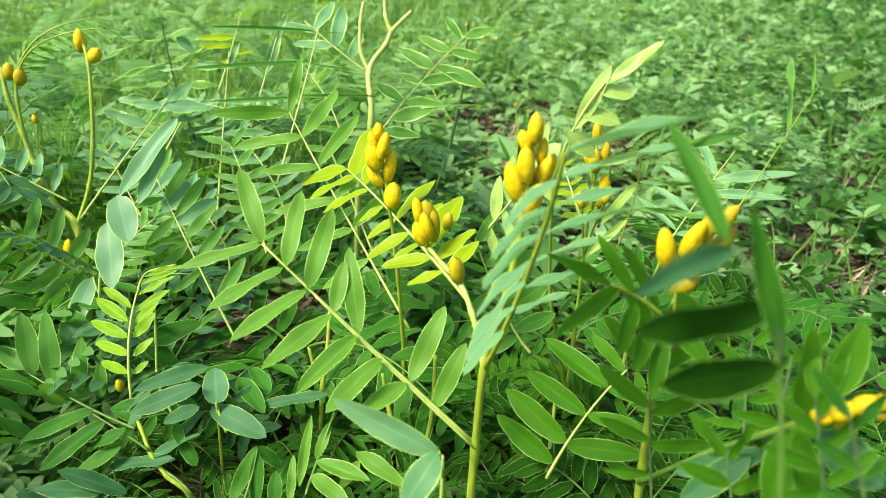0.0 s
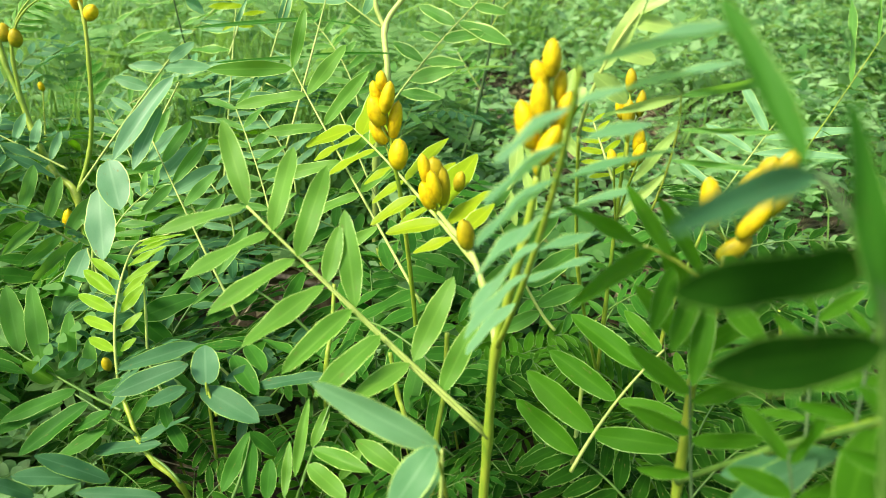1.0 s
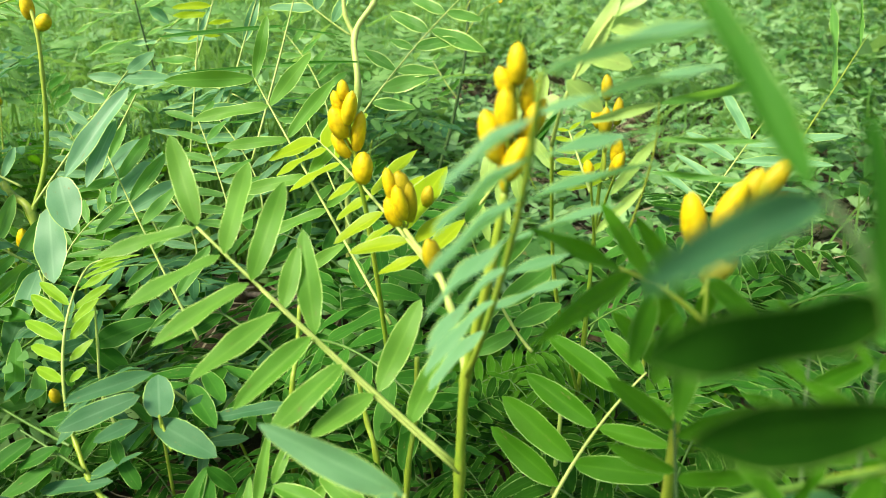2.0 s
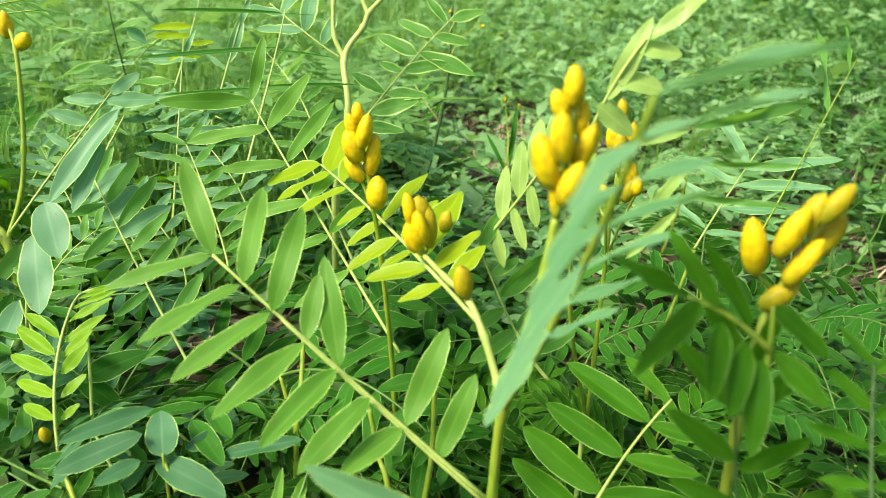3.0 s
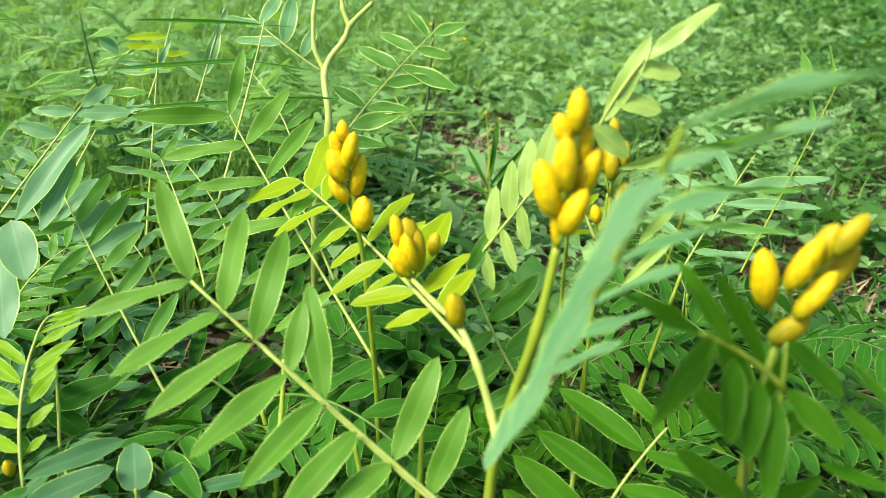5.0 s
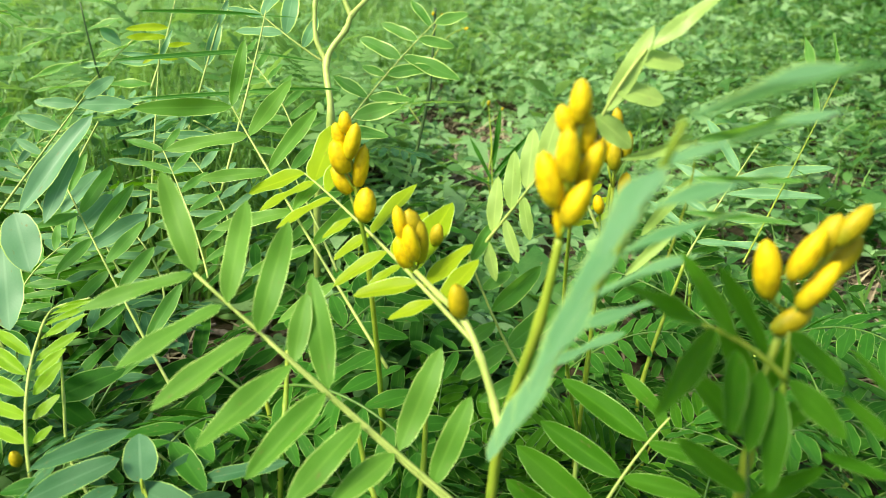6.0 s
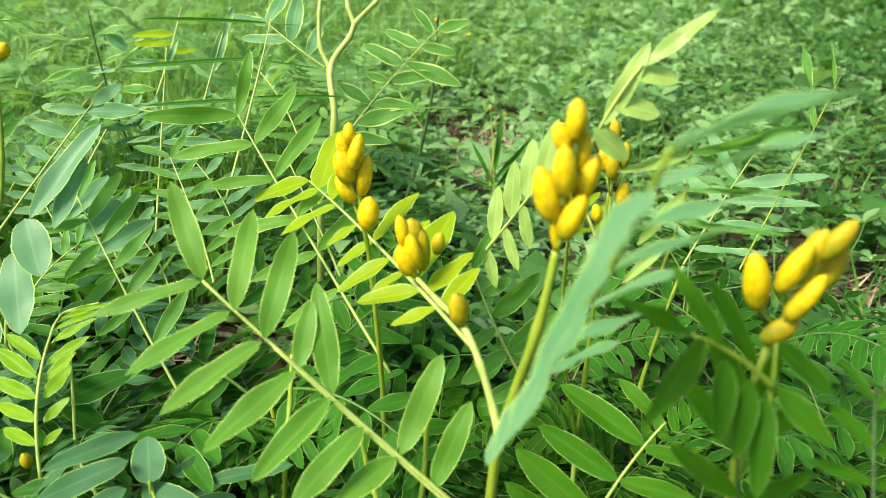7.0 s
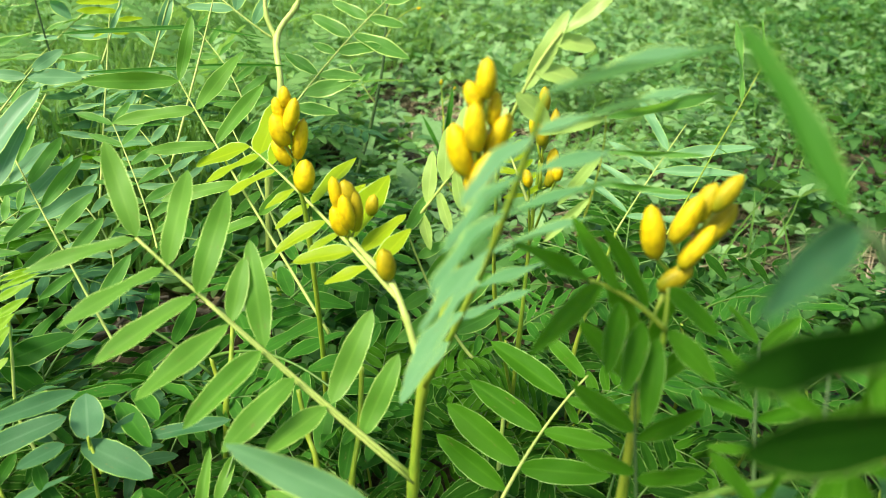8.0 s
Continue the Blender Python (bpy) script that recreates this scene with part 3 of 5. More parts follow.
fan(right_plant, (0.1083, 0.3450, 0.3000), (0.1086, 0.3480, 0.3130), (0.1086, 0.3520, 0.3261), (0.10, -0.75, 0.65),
    [((0.1086, 0.3520, 0.3261), (0.1311, 0.3450, 0.3084), 9.8), ((0.1091, 0.3450, 0.3100), (0.1275, 0.3300, 0.2958), 10.5)], "shade_mid", M_STEM)
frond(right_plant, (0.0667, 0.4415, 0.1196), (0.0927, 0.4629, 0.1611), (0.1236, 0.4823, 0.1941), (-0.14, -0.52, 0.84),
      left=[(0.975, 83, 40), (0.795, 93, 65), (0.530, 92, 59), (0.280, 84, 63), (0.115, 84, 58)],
      right=[(0.785, 66, 35), (0.530, 66, 45), (0.265, 62, 57)], width=0.29, look_="shade_mid")
# near blades seen from their shaded side; that shade is in the colour
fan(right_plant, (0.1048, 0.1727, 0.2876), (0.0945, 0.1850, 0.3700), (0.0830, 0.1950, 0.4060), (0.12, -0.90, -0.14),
    [((0.0887, 0.1950, 0.4000), (0.0467, 0.1790, 0.3985), 13.0), ((0.0915, 0.1870, 0.3860), (0.0600, 0.1921, 0.3725), 16.0)], "shade_dark", M_FINESTALK, 0.0008)
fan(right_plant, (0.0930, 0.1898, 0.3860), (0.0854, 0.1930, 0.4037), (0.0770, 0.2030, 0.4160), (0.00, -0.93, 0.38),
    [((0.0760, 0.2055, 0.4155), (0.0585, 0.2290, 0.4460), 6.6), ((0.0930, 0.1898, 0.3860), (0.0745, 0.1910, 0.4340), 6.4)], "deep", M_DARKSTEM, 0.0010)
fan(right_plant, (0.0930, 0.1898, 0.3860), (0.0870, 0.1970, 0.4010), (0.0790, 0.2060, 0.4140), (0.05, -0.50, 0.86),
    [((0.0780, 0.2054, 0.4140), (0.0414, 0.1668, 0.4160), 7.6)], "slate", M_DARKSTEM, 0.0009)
stem(right_plant, [(0.1100, 0.3570, 0.1947), (0.1240, 0.3000, 0.2655), (0.1393, 0.2700, 0.3035), (0.1448, 0.2600, 0.3175)], r0=0.0015, r1=0.0011, mat=M_FINESTALK)
spike(right_plant, (0.1448, 0.2600, 0.3175), [((0, 0, 0), (9, -1, 4), 7), ((6, -2, 3), (15, -3, 9), 7.5), ((8, 0, -1), (18, -1, 3), 7), ((14, -2, 7), (23, -3, 13), 7.5), ((15, 1, 1), (26, 0, 6), 7), ((22, -2, 9), (31, -3, 16), 7), ((24, 0, 4), (34, -1, 9), 7), ((30, -2, 12), (38, -3, 20), 6.5)], green=(2, 4, 6), r=0.0011)
fan(right_plant, (0.1240, 0.3000, 0.2655), (0.1340, 0.2800, 0.2920), (0.1420, 0.2640, 0.3120), (0.00, -0.80, 0.55), [((0.1447, 0.2680, 0.3111), (0.1374, 0.2620, 0.3583), 11.6), ((0.1519, 0.2620, 0.3267), (0.1608, 0.2700, 0.3583), 13.3), ((0.1412, 0.2680, 0.3054), (0.1336, 0.2500, 0.2757), 15.5), ((0.1440, 0.2660, 0.3057), (0.1517, 0.2500, 0.2775), 13.4)], "shade_mid", M_STEM, 0.0009)
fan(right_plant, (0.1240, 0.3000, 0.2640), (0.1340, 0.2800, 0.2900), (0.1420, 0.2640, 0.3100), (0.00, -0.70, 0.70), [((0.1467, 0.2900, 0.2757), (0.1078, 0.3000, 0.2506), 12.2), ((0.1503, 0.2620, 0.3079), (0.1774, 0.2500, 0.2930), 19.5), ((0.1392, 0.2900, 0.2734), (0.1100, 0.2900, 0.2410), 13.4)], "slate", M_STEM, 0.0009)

pale_plant = plant("senna_plant", (0.100, 0.600, 0.000), "young senna plant with pale sunlit leaflets and a small bud spike", "plant", "senna plants in the weeds")
fan(pale_plant, (0.0559, 0.5100, 0.3303), (0.0640, 0.4970, 0.3720), (0.0813, 0.4940, 0.4065), (-0.20, -0.75, 0.62),
    [((0.0823, 0.4950, 0.4055), (0.1150, 0.4950, 0.4366), 8.5), ((0.0657, 0.4950, 0.3740), (0.0833, 0.4950, 0.4182), 10.2), ((0.0770, 0.4950, 0.4025), (0.1017, 0.4950, 0.3993), 10.8), ((0.0684, 0.4950, 0.3868), (0.0948, 0.4950, 0.3808), 11.9),
     ((0.0600, 0.4950, 0.3717), (0.0821, 0.4950, 0.3557), 12.5), ((0.0566, 0.4950, 0.3632), (0.0403, 0.4950, 0.3472), 11.3)], "pale")
stem(pale_plant, [(0.1000, 0.6000, 0.0900), (0.0700, 0.5600, 0.2100), (0.0559, 0.5100, 0.3310)], r0=0.0016, r1=0.0011)
stem(pale_plant, [(0.1000, 0.6000, 0.0000), (0.1000, 0.6000, 0.1500), (0.1000, 0.6050, 0.2500), (0.1010, 0.6060, 0.3000)], r0=0.002, r1=0.0012)
spike(pale_plant, (0.1010, 0.5960, 0.2801), [((-3.6, 0, 58.4), (-4.5, 0, 74.9), 7.9), ((-6.9, 0, 38.7), (-10.2, 0, 56.9), 8.4), ((4.4, 0, 41), (5.4, 0, 59.6), 7.4), ((-2.8, -4, 34.4), (-4.3, -4, 53.4), 8.6), ((7.1, 2, 12.7), (7.7, 2, 30.5), 8.6), ((5.7, 0, 2.4), (11.4, 0, 22.2), 8.8)], green=(0, 2, 3, 5))
stem(pale_plant, [(0.1010, 0.6050, 0.2350), (0.1023, 0.5810, 0.2721), (0.1036, 0.5569, 0.3013)], r0=0.001, r1=0.0008)
lone_bud(pale_plant, (0.1037, 0.5566, 0.3006), (0.00, 0.00, 1.00), size=0.012)
stem(pale_plant, [(0.1010, 0.6050, 0.2250), (0.0953, 0.5925, 0.2566), (0.0896, 0.5799, 0.2882)], r0=0.001, r1=0.0008)
lone_bud(pale_plant, (0.0896, 0.5796, 0.2875), (-0.30, 0.00, 1.00), size=0.013)
frond(pale_plant, (0.0926, 0.5942, 0.2708), (0.0848, 0.6130, 0.2883), (0.0771, 0.6318, 0.3057), (-0.08, -0.63, 0.77), pairs=6, length=(0.022, 0.012), spread=(75, 60), start=0.1, width=0.3, look_="young")

spread_plant = plant("senna_plant", (0.170, 0.660, 0.000), "low senna plant spreading long narrow leaflets over bare soil", "plant", "senna plants in the weeds")
frond(spread_plant, (0.1931, 0.6854, 0.2111), (0.2268, 0.7181, 0.2520), (0.2644, 0.7515, 0.2951), (-0.17, -0.47, 0.87),
      left=[(0.755, 52, 67), (0.575, 81, 55), (0.370, 77, 51), (0.175, 74, 59)],
      right=[(0.705, 54, 80), (0.560, 66, 78), (0.360, 66, 69), (0.145, 69, 60)], width=0.15, thick=0.0008, look_="blue")
stem(spread_plant, [(0.1700, 0.6600, 0.0000), (0.1650, 0.6600, 0.1000), (0.1932, 0.6850, 0.2102)], r0=0.0022, r1=0.0014)

tall_plant = plant("senna_plant", (-0.470, 0.800, 0.000), "tall slender senna plant with few yellow buds at its tips", "plant", "senna plants in the weeds")
stem(tall_plant, [(-0.4700, 0.8000, 0.0000), (-0.4402, 0.7400, 0.0860), (-0.4549, 0.7600, 0.1625), (-0.4893, 0.7800, 0.1807), (-0.5169, 0.8000, 0.2209), (-0.5298, 0.8100, 0.2548), (-0.5459, 0.8200, 0.2915), (-0.5532, 0.8300, 0.3249)], r0=0.0046, r1=0.0026)
stem(tall_plant, [(-0.5288, 0.8100, 0.2529), (-0.5318, 0.8150, 0.2933), (-0.5299, 0.8200, 0.3278)], r0=0.0024, r1=0.0016)
stem(tall_plant, [(-0.4542, 0.7600, 0.1625), (-0.4432, 0.7800, 0.2044), (-0.4372, 0.7900, 0.2488), (-0.4358, 0.8000, 0.2985), (-0.4381, 0.8100, 0.3404), (-0.4473, 0.8200, 0.3631)], r0=0.0026, r1=0.0019)
for k, (foot, end, w) in enumerate([((-0.4489, 0.8200, 0.3494), (-0.4500, 0.8200, 0.3739), 0.0123), ((-0.4353, 0.8100, 0.3418), (-0.4231, 0.8100, 0.3547), 0.0129), ((-0.5374, 0.8200, 0.3134), (-0.5388, 0.8200, 0.3324), 0.0138), ((-0.5291, 0.8200, 0.3086), (-0.5242, 0.8200, 0.3268), 0.0130), ((-0.4584, 0.7400, 0.1299), (-0.4543, 0.7400, 0.1541), 0.0116)]):
    set_bud(tall_plant, V(foot) - tall_plant.location, V(end) - tall_plant.location, w, k, k in (2, 3))
stem(tall_plant, [(-0.4440, 0.7420, 0.1100), (-0.4520, 0.7400, 0.1200), (-0.4582, 0.7400, 0.1310)], r0=0.0012, r1=0.0010)
stem(tall_plant, [(-0.6200, 0.9800, 0.0000), (-0.6068, 0.9336, 0.0994), (-0.6175, 0.9659, 0.1684), (-0.6237, 0.9886, 0.2167)], r0=0.0013, r1=0.0009)
lone_bud(tall_plant, (-0.6237, 0.9882, 0.2160), (0.00, -0.20, 1.00), size=0.013)
frond(tall_plant, (-0.4638, 0.7680, 0.1893), (-0.5067, 0.7644, 0.2135), (-0.5497, 0.7607, 0.2377), (0.36, -0.48, 0.80), pairs=5, length=(0.05, 0.04), width=0.25, look_="blue")
frond(tall_plant, (-0.4289, 0.7162, 0.1211), (-0.4572, 0.6974, 0.1572), (-0.4856, 0.6786, 0.1933), (0.34, -0.46, 0.82),
      left=[(0.130, 75, 63), (0.270, 70, 54), (0.525, 75, 52), (0.845, 84, 45)],
      right=[(0.715, 77, 55), (0.465, 82, 62), (0.230, 94, 57)], width=0.25, look_="green")
frond(tall_plant, (-0.5358, 0.8200, 0.3018), (-0.5131, 0.8400, 0.3558), (-0.4512, 0.8600, 0.3807), (0.20, -0.30, 0.93), pairs=11, length=(0.034, 0.026), spread=(60, 30), width=0.2, start=0.15, look_="green", lift=-0.5, stalk=M_STEM)
frond(tall_plant, (-0.5318, 0.8200, 0.3085), (-0.5024, 0.8300, 0.3540), (-0.4259, 0.8400, 0.3737), (0.20, -0.30, 0.93), pairs=11, length=(0.034, 0.026), spread=(60, 30), width=0.2, start=0.15, look_="green", lift=-0.5, stalk=M_STEM)

blue_plant = plant("senna_plant", (-0.340, 0.700, 0.000), "bushy senna plant with broad bluish-green leaflets and long blades", "plant", "senna plants in the weeds")
stem(blue_plant, [(-0.3400, 0.7000, 0.0000), (-0.3500, 0.7000, 0.1000), (-0.3585, 0.6554, 0.1426)], r0=0.0025, r1=0.0016)
frond(blue_plant, (-0.4381, 0.7433, 0.1792), (-0.3952, 0.7845, 0.2443), (-0.3565, 0.8212, 0.3009), (0.35, -0.62, 0.71),
      left=[(0.930, 121, 34), (0.745, 107, 37), (0.560, 92, 27), (0.410, 96, 20)],
      right=[(0.575, 36, 21), (0.925, 52, 49), (0.980, 18, 35)], width=0.36, look_="blue")
fan(blue_plant, (-0.3453, 0.6900, 0.2226), (-0.3292, 0.7200, 0.2588), (-0.3103, 0.7400, 0.2967), (0.10, -0.75, 0.65),
    [((-0.3004, 0.7100, 0.3095), (-0.3484, 0.6600, 0.2424), 20.0), ((-0.3126, 0.7000, 0.2822), (-0.3304, 0.6600, 0.2353), 15.4), ((-0.3146, 0.7400, 0.2533), (-0.3346, 0.7000, 0.2285), 15.2), ((-0.3073, 0.7400, 0.2313), (-0.3247, 0.7000, 0.2113), 16.4), ((-0.2779, 0.7400, 0.2128), (-0.3194, 0.7000, 0.1935), 17.4)], "glaucous")
fan(blue_plant, (-0.3607, 0.6200, 0.1477), (-0.3554, 0.6300, 0.1927), (-0.3377, 0.6400, 0.2499), (0.10, -0.75, 0.65),
    [((-0.3377, 0.6400, 0.2499), (-0.3178, 0.6100, 0.2165), 27.0), ((-0.3454, 0.6300, 0.2266), (-0.3294, 0.5900, 0.1768), 25.0)], "glaucous", None, 0.0011, True)
fan(blue_plant, (-0.3607, 0.6300, 0.1300), (-0.3700, 0.6350, 0.1500), (-0.3748, 0.6400, 0.1614), (0.10, -0.75, 0.65), [((-0.3748, 0.6400, 0.1614), (-0.4012, 0.6000, 0.0933), 23.0)], "glaucous")
frond(blue_plant, (-0.2210, 0.6029, 0.1214), (-0.2688, 0.6470, 0.1762), (-0.3253, 0.6990, 0.2492), (0.24, -0.49, 0.84),
      left=[(0.895, 90, 38), (0.785, 117, 41), (0.635, 114, 41), (0.475, 109, 35), (0.225, 107, 32)],
      right=[(0.985, 40, 43), (0.895, 52, 53), (0.785, 55, 60), (0.665, 60, 51), (0.540, 58, 49), (0.270, 53, 58)], width=0.24)

feather_plant = plant("senna_plant", (-0.280, 0.500, 0.000), "young senna plant with one upright feathery yellow-green leaf", "plant", "senna plants in the weeds")
fan(feather_plant, (-0.2725, 0.4900, 0.1243), (-0.2823, 0.5190, 0.1688), (-0.2909, 0.5660, 0.1939), (0.10, -0.62, 0.78),
    [((-0.2801, 0.5050, 0.1434), (-0.3152, 0.5270, 0.1394), 8.3), ((-0.2821, 0.5150, 0.1560), (-0.3240, 0.5370, 0.1523), 8.8), ((-0.2865, 0.5250, 0.1660), (-0.3296, 0.5470, 0.1673), 9.6), ((-0.2890, 0.5350, 0.1759), (-0.3270, 0.5570, 0.1840), 10.5), ((-0.2914, 0.5480, 0.1820), (-0.3269, 0.5700, 0.1895), 8.1), ((-0.2754, 0.5050, 0.1438), (-0.2640, 0.5100, 0.1539), 5.6), ((-0.2787, 0.5150, 0.1547), (-0.2644, 0.5250, 0.1682), 6.8), ((-0.2812, 0.5250, 0.1669), (-0.2649, 0.5350, 0.1863), 8.9), ((-0.2836, 0.5350, 0.1748), (-0.2649, 0.5450, 0.1910), 8.1), ((-0.2868, 0.5450, 0.1803), (-0.2591, 0.5550, 0.1984), 7.8), ((-0.2910, 0.5620, 0.1871), (-0.2608, 0.5700, 0.2047), 6.2), ((-0.2935, 0.5750, 0.1909), (-0.2610, 0.5800, 0.2052), 4.6), ((-0.2965, 0.5880, 0.1918), (-0.2598, 0.5900, 0.2048), 3.9), ((-0.2956, 0.5950, 0.1939), (-0.2581, 0.6000, 0.2025), 3.5)], "lime", None, 0.0011)
stem(feather_plant, [(-0.2947, 0.5700, 0.1891), (-0.2969, 0.5850, 0.1922), (-0.2945, 0.5970, 0.1941), (-0.2708, 0.6000, 0.2006)], r0=0.0010, r1=0.0006, mat=M_STALK, knots=False)
lone_bud(feather_plant, (-0.2878, 0.5039, 0.1262), (0.00, -0.10, 1.00), size=0.0125, green=True)
fan(feather_plant, (-0.2648, 0.4750, 0.1116), (-0.3372, 0.5150, 0.1047), (-0.4165, 0.5450, 0.1236), (0.30, -0.55, 0.78),
    [((-0.3847, 0.5350, 0.1131), (-0.3973, 0.5550, 0.1659), 17.9), ((-0.3674, 0.5350, 0.1015), (-0.3757, 0.5550, 0.1685), 16.7), ((-0.3431, 0.5300, 0.1003), (-0.3403, 0.5450, 0.1501), 13.6), ((-0.3229, 0.5300, 0.0976), (-0.3230, 0.5400, 0.1300), 11.7), ((-0.3528, 0.5250, 0.0944), (-0.3637, 0.5100, 0.1217), 16.4), ((-0.3554, 0.5250, 0.0982), (-0.3300, 0.5350, 0.1009), 10.1), ((-0.3905, 0.5350, 0.1198), (-0.4212, 0.5450, 0.1344), 16.3)], "green", M_FINESTALK, 0.0011)
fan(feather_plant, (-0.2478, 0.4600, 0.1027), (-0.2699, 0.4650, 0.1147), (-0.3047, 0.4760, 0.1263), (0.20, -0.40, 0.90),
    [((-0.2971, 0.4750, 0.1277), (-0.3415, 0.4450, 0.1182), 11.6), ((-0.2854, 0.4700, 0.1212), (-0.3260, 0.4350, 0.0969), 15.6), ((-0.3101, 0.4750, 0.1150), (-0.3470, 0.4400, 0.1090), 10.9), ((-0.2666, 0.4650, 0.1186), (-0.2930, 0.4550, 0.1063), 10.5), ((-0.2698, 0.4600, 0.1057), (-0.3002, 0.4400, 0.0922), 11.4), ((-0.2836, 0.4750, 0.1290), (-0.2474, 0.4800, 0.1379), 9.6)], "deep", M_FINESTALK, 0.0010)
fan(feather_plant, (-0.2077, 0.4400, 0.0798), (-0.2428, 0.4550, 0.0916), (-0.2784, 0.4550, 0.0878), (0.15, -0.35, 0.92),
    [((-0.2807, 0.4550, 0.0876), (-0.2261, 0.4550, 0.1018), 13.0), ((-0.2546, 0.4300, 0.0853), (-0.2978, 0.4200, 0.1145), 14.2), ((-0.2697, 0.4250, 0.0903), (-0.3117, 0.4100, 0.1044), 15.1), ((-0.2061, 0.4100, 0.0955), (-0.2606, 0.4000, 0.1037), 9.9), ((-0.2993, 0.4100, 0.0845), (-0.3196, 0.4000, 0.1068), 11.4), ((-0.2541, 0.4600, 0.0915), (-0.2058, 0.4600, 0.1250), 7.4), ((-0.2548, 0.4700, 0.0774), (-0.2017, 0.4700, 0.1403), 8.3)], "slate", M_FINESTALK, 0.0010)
stem(feather_plant, [(-0.2100, 0.4700, 0.0000), (-0.2130, 0.4480, 0.0700), (-0.2304, 0.4500, 0.0867), (-0.2463, 0.4600, 0.0987), (-0.2601, 0.4750, 0.1131), (-0.2735, 0.4900, 0.1242)], r0=0.0021, r1=0.0015)
stem(feather_plant, [(-0.2432, 0.5000, 0.1063), (-0.2626, 0.5200, 0.1254), (-0.2673, 0.5350, 0.1580), (-0.2690, 0.5450, 0.1882)], r0=0.0013, r1=0.0008, mat=M_STALK)

for foot in ([(-0.1300, 0.5400, 0.0000), (-0.1243, 0.5400, 0.1146), (-0.1237, 0.5600, 0.1411), (-0.1244, 0.5800, 0.1735)], [(-0.0320, 0.4800, 0.0000), (-0.0277, 0.4800, 0.1011), (-0.0234, 0.4900, 0.1412), (-0.0231, 0.5000, 0.1843)], [(-0.0450, 0.5000, 0.0000), (-0.0529, 0.5000, 0.0978), (-0.0605, 0.5100, 0.1194), (-0.0679, 0.5200, 0.1507)]):
    stem(spike_plant, foot, r0=0.0022, r1=0.0016)
stem(spread_plant, [(0.0760, 0.4850, 0.0000), (0.0728, 0.4800, 0.0928), (0.0738, 0.4900, 0.1242), (0.0752, 0.5000, 0.1549)], r0=0.0018, r1=0.0014, mat=M_STALK)

oval_plant = plant("senna_plant", (-0.200, 0.500, 0.000), "low senna plant topped by a pale rounded leaflet", "plant", "senna plants in the weeds")
fan(oval_plant, (-0.1990, 0.4800, 0.0200), (-0.1940, 0.4720, 0.0950), (-0.1929, 0.4700, 0.1470), (0.10, -0.75, 0.65), [((-0.1929, 0.4700, 0.1448), (-0.1971, 0.4850, 0.1691), 20.0)], "glaucous", M_STEM, 0.0012, True)
# leaflets under the oval one: their slate colour carries its shade
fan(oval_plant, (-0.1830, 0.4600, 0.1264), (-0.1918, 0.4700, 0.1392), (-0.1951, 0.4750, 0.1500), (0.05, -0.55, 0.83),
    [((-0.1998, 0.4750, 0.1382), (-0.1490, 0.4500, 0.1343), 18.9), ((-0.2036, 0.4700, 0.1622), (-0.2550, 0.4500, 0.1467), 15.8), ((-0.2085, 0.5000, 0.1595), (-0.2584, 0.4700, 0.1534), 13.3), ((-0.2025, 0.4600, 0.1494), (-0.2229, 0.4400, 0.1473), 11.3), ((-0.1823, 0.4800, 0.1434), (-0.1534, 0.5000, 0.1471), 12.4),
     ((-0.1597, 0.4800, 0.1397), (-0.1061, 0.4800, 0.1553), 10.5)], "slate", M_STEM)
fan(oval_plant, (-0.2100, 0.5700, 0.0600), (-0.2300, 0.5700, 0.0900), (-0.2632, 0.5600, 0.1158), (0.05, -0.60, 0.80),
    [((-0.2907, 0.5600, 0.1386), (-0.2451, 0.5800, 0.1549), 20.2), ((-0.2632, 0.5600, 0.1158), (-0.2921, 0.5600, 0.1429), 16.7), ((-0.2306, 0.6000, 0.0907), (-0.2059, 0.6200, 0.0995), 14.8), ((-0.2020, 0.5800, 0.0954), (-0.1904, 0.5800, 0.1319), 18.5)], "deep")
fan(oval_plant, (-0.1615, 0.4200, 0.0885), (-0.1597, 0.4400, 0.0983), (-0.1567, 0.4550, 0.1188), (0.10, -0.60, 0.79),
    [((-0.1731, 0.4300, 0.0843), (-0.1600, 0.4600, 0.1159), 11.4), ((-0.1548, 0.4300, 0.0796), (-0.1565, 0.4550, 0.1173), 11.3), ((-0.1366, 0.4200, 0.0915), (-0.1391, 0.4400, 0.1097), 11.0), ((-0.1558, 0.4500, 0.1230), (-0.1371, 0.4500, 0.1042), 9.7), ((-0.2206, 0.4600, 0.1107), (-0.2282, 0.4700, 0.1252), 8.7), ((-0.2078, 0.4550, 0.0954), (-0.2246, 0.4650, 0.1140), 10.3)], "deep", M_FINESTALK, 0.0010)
fan(oval_plant, (-0.1156, 0.4200, 0.0940), (-0.1070, 0.4280, 0.1223), (-0.0971, 0.4600, 0.1527), (0.10, -0.50, 0.86),
    [((-0.1241, 0.4200, 0.0945), (-0.1278, 0.4500, 0.1184), 6.6), ((-0.1189, 0.4300, 0.1043), (-0.1152, 0.4600, 0.1486), 7.9), ((-0.1054, 0.4300, 0.1318), (-0.0993, 0.4550, 0.1476), 7.7), ((-0.1051, 0.4300, 0.1304), (-0.0618, 0.4100, 0.1335), 11.5), ((-0.1074, 0.4250, 0.1215), (-0.0761, 0.4000, 0.1196), 13.0), ((-0.0741, 0.4400, 0.1252), (-0.0882, 0.4300, 0.1053), 8.5), ((-0.0752, 0.4300, 0.1417), (-0.0371, 0.4000, 0.1426), 12.5)], "fresh", M_FINESTALK, 0.0010)
